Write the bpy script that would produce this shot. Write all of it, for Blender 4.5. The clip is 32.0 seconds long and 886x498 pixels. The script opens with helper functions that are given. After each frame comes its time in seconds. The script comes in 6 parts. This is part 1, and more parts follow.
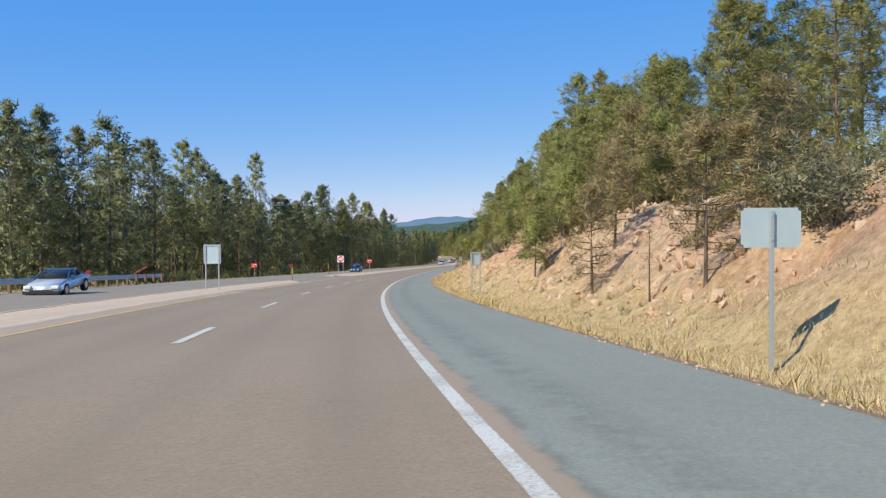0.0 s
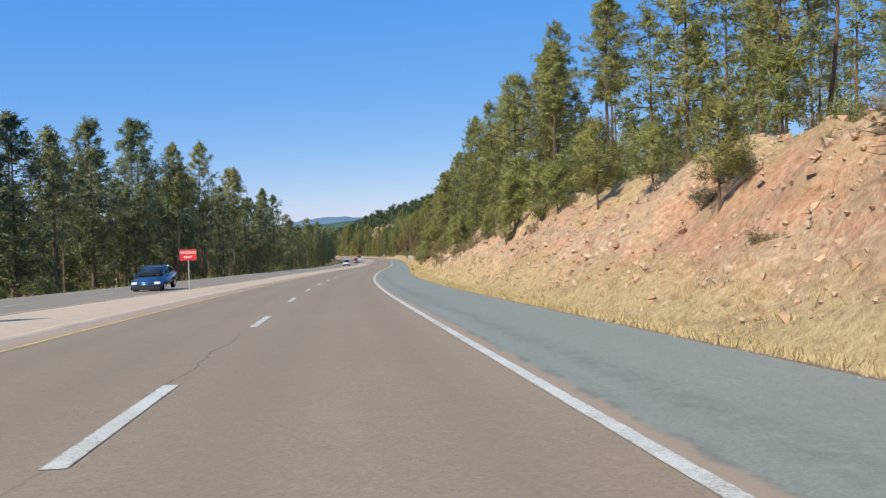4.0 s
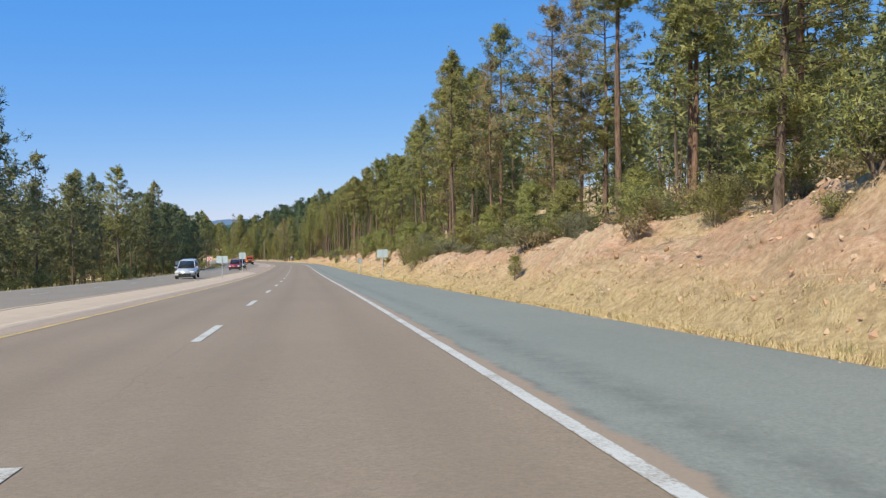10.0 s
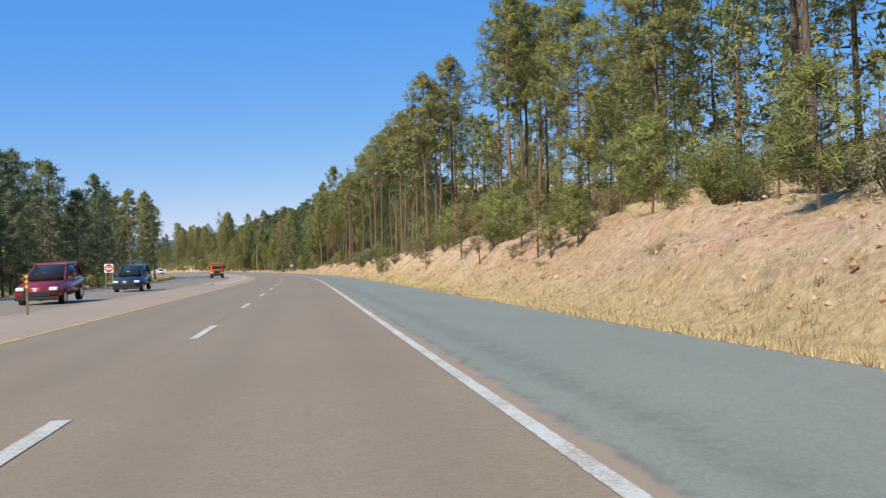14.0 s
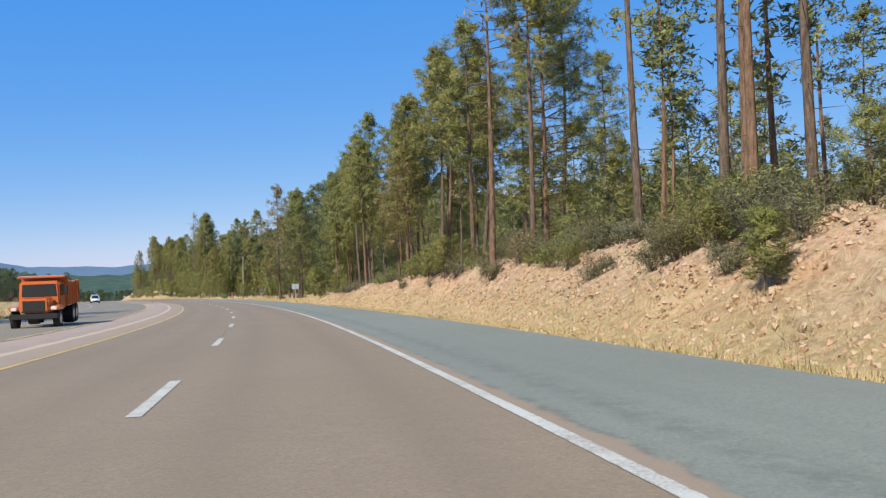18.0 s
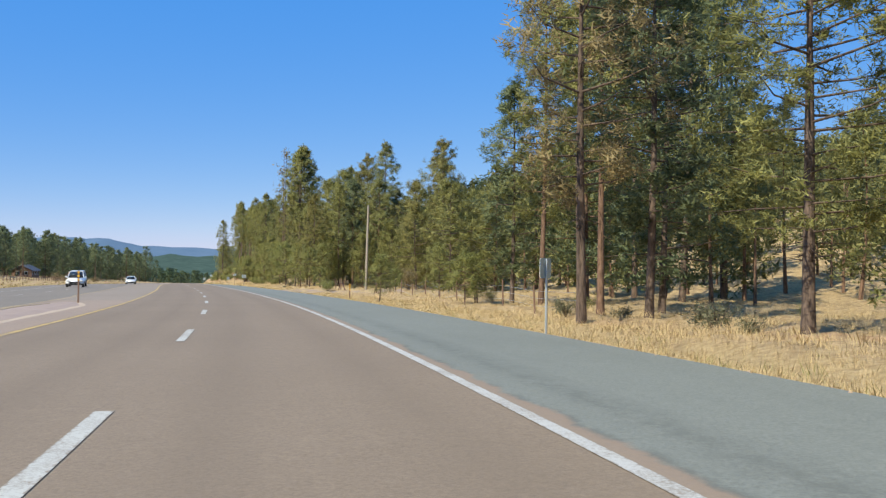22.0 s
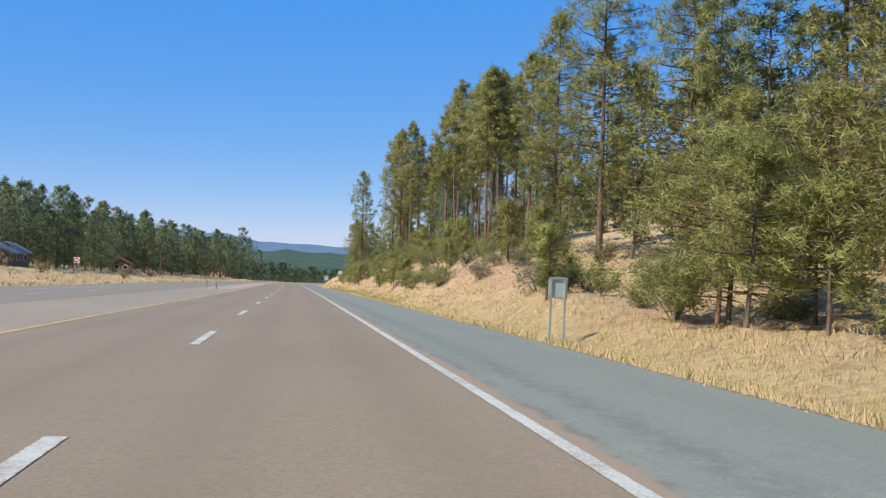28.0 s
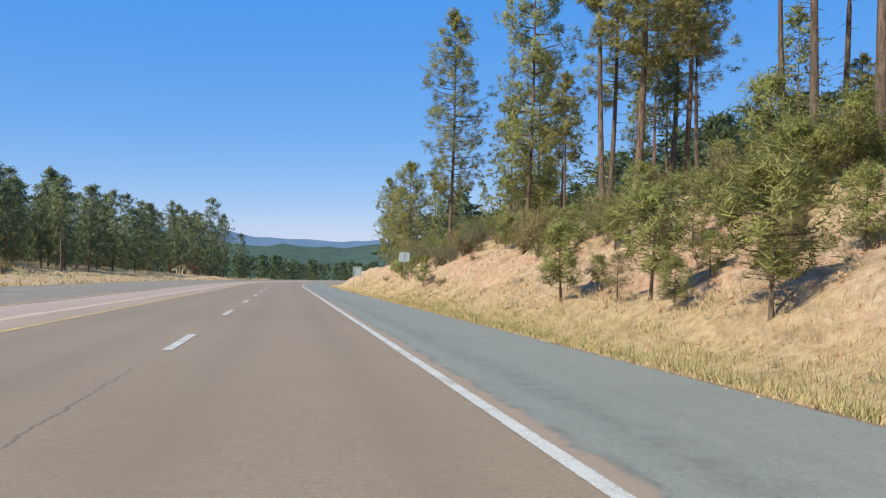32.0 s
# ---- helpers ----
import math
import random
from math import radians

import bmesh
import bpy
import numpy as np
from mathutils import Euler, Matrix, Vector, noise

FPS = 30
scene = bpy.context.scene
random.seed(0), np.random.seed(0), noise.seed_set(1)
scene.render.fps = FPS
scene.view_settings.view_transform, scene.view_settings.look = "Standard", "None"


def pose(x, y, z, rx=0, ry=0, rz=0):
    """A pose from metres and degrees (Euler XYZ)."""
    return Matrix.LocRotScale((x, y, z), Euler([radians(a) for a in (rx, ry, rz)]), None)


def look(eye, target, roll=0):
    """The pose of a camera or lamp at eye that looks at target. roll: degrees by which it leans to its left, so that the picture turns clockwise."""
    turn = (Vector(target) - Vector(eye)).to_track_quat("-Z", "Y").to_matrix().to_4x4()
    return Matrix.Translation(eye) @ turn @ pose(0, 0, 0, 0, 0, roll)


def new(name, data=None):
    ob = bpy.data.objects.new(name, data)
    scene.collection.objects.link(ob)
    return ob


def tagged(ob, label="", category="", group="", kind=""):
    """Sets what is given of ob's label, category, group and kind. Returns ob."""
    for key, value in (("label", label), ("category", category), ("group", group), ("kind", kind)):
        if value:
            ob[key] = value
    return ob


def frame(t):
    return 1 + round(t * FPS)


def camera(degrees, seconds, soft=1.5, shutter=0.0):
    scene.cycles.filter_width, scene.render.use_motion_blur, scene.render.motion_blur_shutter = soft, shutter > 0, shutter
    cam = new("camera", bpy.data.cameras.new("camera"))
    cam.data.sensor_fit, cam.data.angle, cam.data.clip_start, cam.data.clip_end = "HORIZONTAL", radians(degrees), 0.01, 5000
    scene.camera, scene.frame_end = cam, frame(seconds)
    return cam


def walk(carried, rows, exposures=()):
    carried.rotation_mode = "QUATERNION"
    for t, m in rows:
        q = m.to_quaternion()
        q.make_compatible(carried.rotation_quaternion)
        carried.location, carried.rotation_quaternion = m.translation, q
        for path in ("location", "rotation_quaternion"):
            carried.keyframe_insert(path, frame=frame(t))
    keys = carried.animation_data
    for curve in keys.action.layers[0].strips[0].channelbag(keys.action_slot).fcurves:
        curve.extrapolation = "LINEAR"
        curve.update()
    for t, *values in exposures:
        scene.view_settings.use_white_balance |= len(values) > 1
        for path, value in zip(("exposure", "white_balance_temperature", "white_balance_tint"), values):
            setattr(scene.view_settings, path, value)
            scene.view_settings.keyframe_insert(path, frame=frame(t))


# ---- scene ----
cam = camera(54.5, 32.0, soft=1.3)
PATH = [
    (0, 2.31, -14.05, 1.82, -1.47, 0.43, -8.07),
    (1, 3.03, 11.87, 0.63, -1.47, 0.73, -9.63),
    (2, 4.92, 38.74, -0.61, -1.36, 0.76, -12.06),
    (3, 7.89, 65.35, -1.82, -1.64, 1.42, -14.12),
    (5.5, 18.01, 130.53, -4.69, -1.28, 0.90, -16.72),
    (6, 20.23, 144.06, -5.26, -1.29, 0.83, -16.89),
    (7, 25.12, 170.92, -6.36, -1.27, 0.55, -18.58),
    (8, 30.71, 197.68, -7.41, -1.24, 0.52, -20.33),
    (9, 36.93, 224.62, -8.43, -1.18, 0.46, -21.45),
    (10, 43.09, 250.18, -9.40, -1.20, 0.63, -21.90),
    (11, 49.22, 276.19, -10.40, -1.27, 0.80, -21.78),
    (12, 55.18, 302.59, -11.42, -1.00, 0.95, -21.67),
    (13, 61.01, 329.05, -12.37, -0.93, 1.38, -21.66),
    (14, 66.85, 355.17, -13.23, -0.57, 1.50, -21.44),
    (14.5, 69.58, 367.84, -13.62, -0.28, 1.41, -21.36),
    (16.5, 80.39, 418.65, -15.06, 0.11, 3.55, -21.13),
    (17, 83.02, 431.75, -15.43, 0.66, 3.74, -21.08),
    (18, 87.81, 457.56, -16.17, 1.00, 1.95, -21.03),
    (19, 92.21, 483.32, -16.90, 0.82, 0.78, -20.14),
    (20, 95.69, 508.32, -17.56, 0.89, -0.51, -18.28),
    (21, 98.24, 533.89, -18.20, 0.82, -0.86, -16.33),
    (22, 99.86, 559.28, -18.78, 0.79, -0.69, -14.31),
    (23, 100.44, 584.59, -19.33, 0.64, -0.32, -12.43),
    (24, 100.42, 609.79, -19.87, 0.78, -0.78, -10.40),
    (25, 99.64, 633.90, -20.38, 0.80, -0.95, -8.47),
    (25.5, 98.97, 646.10, -20.64, 0.88, -1.33, -7.74),
    (27.5, 96.03, 694.74, -21.73, 1.00, -2.42, -6.89),
    (28, 95.38, 707.15, -22.04, 0.81, -2.27, -6.92),
    (29, 94.30, 731.66, -22.69, 0.31, -1.90, -6.93),
    (30, 93.09, 756.28, -23.38, 0.28, -1.27, -6.97),
    (31, 91.88, 781.03, -24.08, 0.27, -1.31, -6.95),
    (32, 90.64, 805.83, -24.78, 0.43, -1.50, -7.11),
]
walk(cam, [(t, pose(x, y, z, 90 + pitch, roll, yaw)) for t, x, y, z, pitch, roll, yaw in PATH], [(0, 0.30, 6350, 8), (32, 0.30, 6350, 8)])
HEADING = [5.66, 0.05, -5.55, -8.38, -8.79, -11.16, -13.02, -13.13, -12.64, -12.33, -12.23, -11.88, -9.96, -6.28, -2.61, 1.54, 3.56, 3.07, 2.78, 2.88, 3.16, 3.18, 3.20, 3.21, 3.23, 3.25, 3.26, 3.28, 3.29, 3.31, 3.33]
SLOPE = [-0.0449, -0.0459, -0.0428, -0.0367, -0.0378, -0.0274, -0.0282, -0.0220, -0.0207, -0.0282, -0.0282, -0.0277, -0.0276, -0.0276, -0.0277, -0.0277]

# ---- light ----
SUN_AZ, SUN_EL = 125.0, 44.0   # degrees left of +y, and height
world = bpy.data.worlds.new("world")
scene.world = world
world.use_nodes = True
wn = world.node_tree
sky = wn.nodes.new("ShaderNodeTexSky")
sky.sky_type, sky.sun_disc = "NISHITA", False
sky.sun_elevation, sky.sun_rotation = radians(SUN_EL), radians(-SUN_AZ)
sky.air_density, sky.dust_density, sky.ozone_density, sky.altitude = 1.0, 0.2, 3.0, 1500
vivid = wn.nodes.new("ShaderNodeHueSaturation")
vivid.inputs["Hue"].default_value, vivid.inputs["Saturation"].default_value = 0.512, 1.12
wn.links.new(sky.outputs[0], vivid.inputs["Color"])
haze = wn.nodes.new("ShaderNodeMixRGB")   # clear dry air: less yellow towards the horizon, an even blue overall
haze.blend_type, haze.inputs[0].default_value, haze.inputs[2].default_value = "MULTIPLY", 1.0, (0.62, 0.43, 0.14, 1)
clear = wn.nodes.new("ShaderNodeMixRGB")
clear.blend_type, clear.inputs[0].default_value, clear.inputs[2].default_value = "ADD", 1.0, (0.0, 1.45, 5.2, 1)
wn.links.new(vivid.outputs[0], haze.inputs[1])
wn.links.new(haze.outputs[0], clear.inputs[1])
wn.links.new(clear.outputs[0], wn.nodes["Background"].inputs[0])
wn.nodes["Background"].inputs[1].default_value = 0.115
sun = new("sun", bpy.data.lights.new("sun", "SUN"))
sun.data.energy, sun.data.angle, sun.data.color = 5.0, radians(0.6), (1.0, 0.915, 0.73)
sun.matrix_world = look((0, 0, 0), (math.sin(radians(SUN_AZ)) * math.cos(radians(SUN_EL)), -math.cos(radians(SUN_AZ)) * math.cos(radians(SUN_EL)), -math.sin(radians(SUN_EL))))

# ---- the road's line: heading and grade along it, then s (along) and d (to the right of the lane line) ----
KS = np.arange(-60, 1300, 45.0)
KZ = np.arange(-60, 1300, 90.0)
STEP = 2.0
SS = np.arange(-200, 1500, STEP)
HEAD = np.radians(np.interp(SS, KS, HEADING))
bend = np.clip((SS - 905) / 120, 0, 1)
HEAD = HEAD - np.radians(16) * bend * bend * (3 - 2 * bend)
GRADE = np.interp(SS, KZ, SLOPE)
ZERO = int(np.searchsorted(SS, 0))


def summed(a):
    q = np.concatenate([[0], np.cumsum((a[1:] + a[:-1]) / 2 * STEP)])
    return q - q[ZERO]


RX, RY, RZ = summed(-np.sin(HEAD)), summed(np.cos(HEAD)), summed(GRADE)


def road_z(s):
    return np.interp(s, SS, RZ)


def at(s, d, up=0.0):
    """World place of a point s metres along the road and d metres to the right of its lane line."""
    h = np.interp(s, SS, HEAD)
    return np.stack([np.interp(s, SS, RX) + np.cos(h) * d, np.interp(s, SS, RY) + np.sin(h) * d, np.interp(s, SS, RZ) + up], -1)


def yaw_at(s):
    return math.degrees(float(np.interp(s, SS, HEAD)))


def table(*pairs):
    xs, ys = zip(*pairs)
    return lambda s: np.interp(s, xs, ys)


shoulder = table((-80, 6.6), (0, 6.6), (40, 6.2), (110, 6.6), (150, 6.9), (215, 7.6), (420, 7.8), (480, 7.6), (600, 7.6), (690, 7.2), (720, 6.8), (1500, 6.6))
bank = table((-80, 1.8), (0, 2.7), (30, 3.0), (70, 3.6), (100, 4.4), (130, 4.4), (165, 4.8), (185, 3.3), (210, 2.6), (250, 2.8), (288, 2.2), (305, 1.7), (330, 1.9), (355, 2.4), (376, 2.5), (400, 2.7), (430, 2.9), (450, 2.6), (465, 2.3), (490, 2.5), (510, 2.1), (535, 1.5), (550, 0.7), (600, 0.0), (690, 0.0), (735, 0.4), (760, 2.0), (780, 3.1), (800, 3.8), (850, 4.2), (890, 3.4), (950, 1.5), (1100, 0.8), (1500, 0.5))
hill = table((-80, 0.24), (40, 0.24), (100, 0.33), (190, 0.28), (260, 0.24), (300, 0.16), (330, 0.26), (380, 0.36), (440, 0.30), (470, 0.19), (510, 0.11), (550, 0.04), (600, 0.0), (690, 0.0), (740, 0.12), (790, 0.26), (860, 0.26), (920, 0.14), (1050, 0.16), (1500, 0.16))
far_hill = table((-80, 0.0), (300, 0.0), (345, 0.14), (415, 0.14), (450, 0.0), (545, 0.0), (600, 0.03), (720, 0.03), (770, 0.02), (900, 0.02), (980, 0.16), (1080, 0.3), (1500, 0.32))
steep = table((-80, 0.58), (40, 0.62), (80, 0.72), (190, 0.72), (250, 0.62), (560, 0.55), (1500, 0.54))
ridge = table((-80, 0), (545, 0), (600, 6), (680, 10), (755, 11), (800, 5), (900, 3), (960, 7), (1050, 12), (1500, 15))
left_fall = table((-80, 0.02), (60, 0.05), (150, 0.10), (400, 0.10), (520, 0.02), (600, -0.04), (800, -0.07), (1000, -0.07), (1080, 0.05), (1500, 0.08))
opposite = table((-80, -16.0), (60, -16.5), (110, -15.6), (380, -15.2), (480, -16.0), (600, -18.0), (1500, -18.0))


def ground(s, d):
    """Height over the road's crown, without the fine roughness."""
    s, d = np.asarray(s, float), np.asarray(d, float)
    u = d - shoulder(s)
    dip = -0.22 * np.clip(u / 1.2, 0, 1) * np.clip((2.6 - u) / 1.2, 0, 1)
    w = np.maximum(bank(s) / steep(s), 2.0)
    v = np.clip((u - 1.9) / w, 0, 1)
    rise = bank(s) * (0.75 * v + 0.25 * v * v * (3 - 2 * v))
    over = np.maximum(u - 1.9 - w, 0)
    right = dip + rise + hill(s) * 30 * (1 - np.exp(-over / 30)) * (1 - np.exp(-over / 3)) + far_hill(s) * np.clip(over - 40, 0, 160)
    k = np.clip((over - 18) / 75, 0, 1)
    right = right + ridge(s) * k * k * (3 - 2 * k)
    flat = np.clip((s - 560) / 40, 0, 1) * np.clip((720 - s) / 40, 0, 1)
    right = right - 0.3 * flat * np.clip(u / 4, 0, 1) * np.clip((40 - u) / 20, 0, 1)
    e = np.maximum(opposite(s) - d, 0)
    left = -left_fall(s) * np.minimum(e, 40) + np.interp(s, [960, 1090], [0.10, 0.0]) * np.clip(e - 70, 0, 250) - 0.25 * np.clip(e / 1.5, 0, 1)
    return np.where(d > 0, np.where(u > 0, right, 0), np.where(e > 0, left, 0))


def rough(x, y, s, d):
    """Humps of the natural ground, fading out towards the pavement."""
    k = np.clip(np.maximum(d - shoulder(s) - 1.0, opposite(s) - d - 1.0) / 4, 0, 1)
    a = np.sin(x * 0.31 + 1.7 * np.sin(y * 0.17)) * np.sin(y * 0.27 + 1.3 * np.sin(x * 0.21))
    b = np.sin(x * 1.13 + 2.1 * np.sin(y * 0.71)) * np.sin(y * 1.21 + 1.9 * np.sin(x * 0.83))
    c = np.sin(x * 3.1 + 2.0 * np.sin(y * 2.3)) * np.sin(y * 2.9 + 1.7 * np.sin(x * 2.2))
    u = d - shoulder(s)
    cut = np.clip((u - 1.6) / 1.5, 0, 1) * np.clip((11 - u) / 3, 0, 1) * np.clip(bank(s) / 2.5, 0, 1)
    gully = np.abs(np.sin(s * 0.42 + 1.8 * np.sin(s * 0.17) + 0.5 * np.sin(u * 0.9))) - 0.6
    ledge = np.tanh(4 * np.sin(u * 1.25 + 1.6 * np.sin(s * 0.31) + s * 0.11))
    clod = np.sin(x * 5.1 + 2.2 * np.sin(y * 3.9)) * np.sin(y * 4.7 + 2.0 * np.sin(x * 3.3))
    crag = np.interp(s, [-80, 20, 60, 260, 300, 1500], [1.0, 1.3, 1.7, 1.6, 1.0, 1.0])
    return k * (0.22 * a + 0.18 * b + 0.12 * c) + cut * crag * (0.30 * gully + 0.13 * ledge + 0.09 * clod)


def earth(s, d):
    """World place on the ground."""
    s, d = np.asarray(s, float), np.asarray(d, float)
    p = at(s, d)
    p[..., 2] += ground(s, d) + rough(p[..., 0], p[..., 1], s, d)
    return p


# ---- mesh helpers ----
def from_arrays(name, verts, faces, material=None, uv=None, smooth=False):
    me = bpy.data.meshes.new(name)
    me.from_pydata([tuple(v) for v in np.asarray(verts).tolist()], [], [tuple(f) for f in np.asarray(faces).tolist()])
    if material is not None:
        me.materials.append(material)
    if uv is not None:
        layer = me.uv_layers.new(name="uv")
        idx = np.empty(len(me.loops), int)
        me.loops.foreach_get("vertex_index", idx)
        layer.data.foreach_set("uv", np.asarray(uv, float)[idx].ravel())
    if smooth:
        me.polygons.foreach_set("use_smooth", [True] * len(me.polygons))
    me.update()
    return me


def grid_faces(n, m):
    i, j = np.meshgrid(np.arange(n - 1), np.arange(m - 1), indexing="ij")
    a = (i * m + j).ravel()
    return np.stack([a, a + 1, a + m + 1, a + m], 1)


def strip(name, s0, s1, d0, d1, up, material, step=2.0, across=2, parent=None, kind="structure", label="", category=""):
    """A sheet that follows the road; d0 and d1 may be functions of s. Its uv is (s, d) in metres."""
    s = np.linspace(s0, s1, max(2, int((s1 - s0) / step) + 1))
    a = d0(s) if callable(d0) else np.full(len(s), d0)
    b = d1(s) if callable(d1) else np.full(len(s), d1)
    k = np.linspace(0, 1, across)
    d = a[:, None] + (b - a)[:, None] * k
    s2 = np.repeat(s[:, None], across, 1)
    p = at(s2, d, up).reshape(-1, 3)
    f = grid_faces(len(s), across)[:, ::-1]
    ob = new(name, from_arrays(name, p, f, material, np.stack([s2.ravel(), d.ravel()], 1)))
    if parent is not None:
        ob.parent = parent
        if label:
            ob["label"] = label
    else:
        tagged(ob, label, category, kind=kind)
    return ob


def part(name, bm, material, parent, label=""):
    """One mesh object under a thing or a part."""
    me = bpy.data.meshes.new(name)
    bm.to_mesh(me)
    bm.free()
    me.materials.append(material)
    ob = new(name, me)
    ob.parent = parent
    if label:
        ob["label"] = label
    return ob


def box(bm, lo, hi, bevel=0.0):
    r = bmesh.ops.create_cube(bm, size=1.0)
    for v in r["verts"]:
        v.co = Vector([lo[i] + (v.co[i] + 0.5) * (hi[i] - lo[i]) for i in range(3)])
    if bevel:
        edges = list({e for v in r["verts"] for e in v.link_edges})
        bmesh.ops.bevel(bm, geom=edges, offset=bevel, segments=2, affect="EDGES", profile=0.5)
    return r["verts"]


def rod(bm, a, b, r0, r1=None, sides=8):
    a, b = Vector(a), Vector(b)
    r1 = r0 if r1 is None else r1
    m = Matrix.Translation((a + b) / 2) @ (b - a).to_track_quat("Z", "Y").to_matrix().to_4x4()
    return bmesh.ops.create_cone(bm, cap_ends=True, segments=sides, radius1=r0, radius2=r1, depth=(b - a).length, matrix=m)["verts"]


# ---- materials ----
def mat(name, build):
    m = bpy.data.materials.new(name)
    m.use_nodes = True
    t = m.node_tree
    build(t, t.nodes["Principled BSDF"])
    return m


def noise_node(t, scale, detail=4.0, rough_=0.6, coord="Object", vec=None):
    n = t.nodes.new("ShaderNodeTexNoise")
    n.inputs["Scale"].default_value, n.inputs["Detail"].default_value, n.inputs["Roughness"].default_value = scale, detail, rough_
    if vec is None:
        c = t.nodes.new("ShaderNodeTexCoord")
        vec = c.outputs[coord]
    t.links.new(vec, n.inputs["Vector"])
    return n.outputs["Fac"]


def ramp(t, fac, *stops):
    r = t.nodes.new("ShaderNodeValToRGB")
    while len(r.color_ramp.elements) < len(stops):
        r.color_ramp.elements.new(0.5)
    for e, (p, c) in zip(r.color_ramp.elements, stops):
        e.position, e.color = p, (*c, 1) if len(c) == 3 else c
    t.links.new(fac, r.inputs[0])
    return r.outputs[0]


def mix(t, fac, a, b, mode="MIX"):
    n = t.nodes.new("ShaderNodeMix")
    n.data_type, n.blend_type = "RGBA", mode
    for sock, v in ((n.inputs[0], fac), (n.inputs[6], a), (n.inputs[7], b)):
        if isinstance(v, (int, float)):
            sock.default_value = v
        elif isinstance(v, tuple):
            sock.default_value = (*v, 1)
        else:
            t.links.new(v, sock)
    return n.outputs[2]


def math_node(t, op, a, b=0.0):
    n = t.nodes.new("ShaderNodeMath")
    n.operation = op
    for sock, v in ((n.inputs[0], a), (n.inputs[1], b)):
        if isinstance(v, (int, float)):
            sock.default_value = v
        else:
            t.links.new(v, sock)
    return n.outputs[0]


def bump(t, p, height, strength=0.4, distance=0.02):
    n = t.nodes.new("ShaderNodeBump")
    n.inputs["Strength"].default_value, n.inputs["Distance"].default_value = strength, distance
    t.links.new(height, n.inputs["Height"])
    t.links.new(n.outputs[0], p.inputs["Normal"])


def plain(name, colour, roughness=0.6, metal=0.0, grain=12.0, amount=0.18):
    """A near-plain surface with slight unevenness at two scales."""
    def build(t, p):
        a = noise_node(t, grain, 3)
        b = noise_node(t, grain * 0.12, 2)
        lo = tuple(c * (1 - amount) for c in colour)
        hi = tuple(min(1, c * (1 + amount)) for c in colour)
        t.links.new(mix(t, math_node(t, "MULTIPLY", math_node(t, "ADD", a, b), 0.5), lo, hi), p.inputs["Base Color"])
        p.inputs["Roughness"].default_value, p.inputs["Metallic"].default_value = roughness, metal
    return mat(name, build)


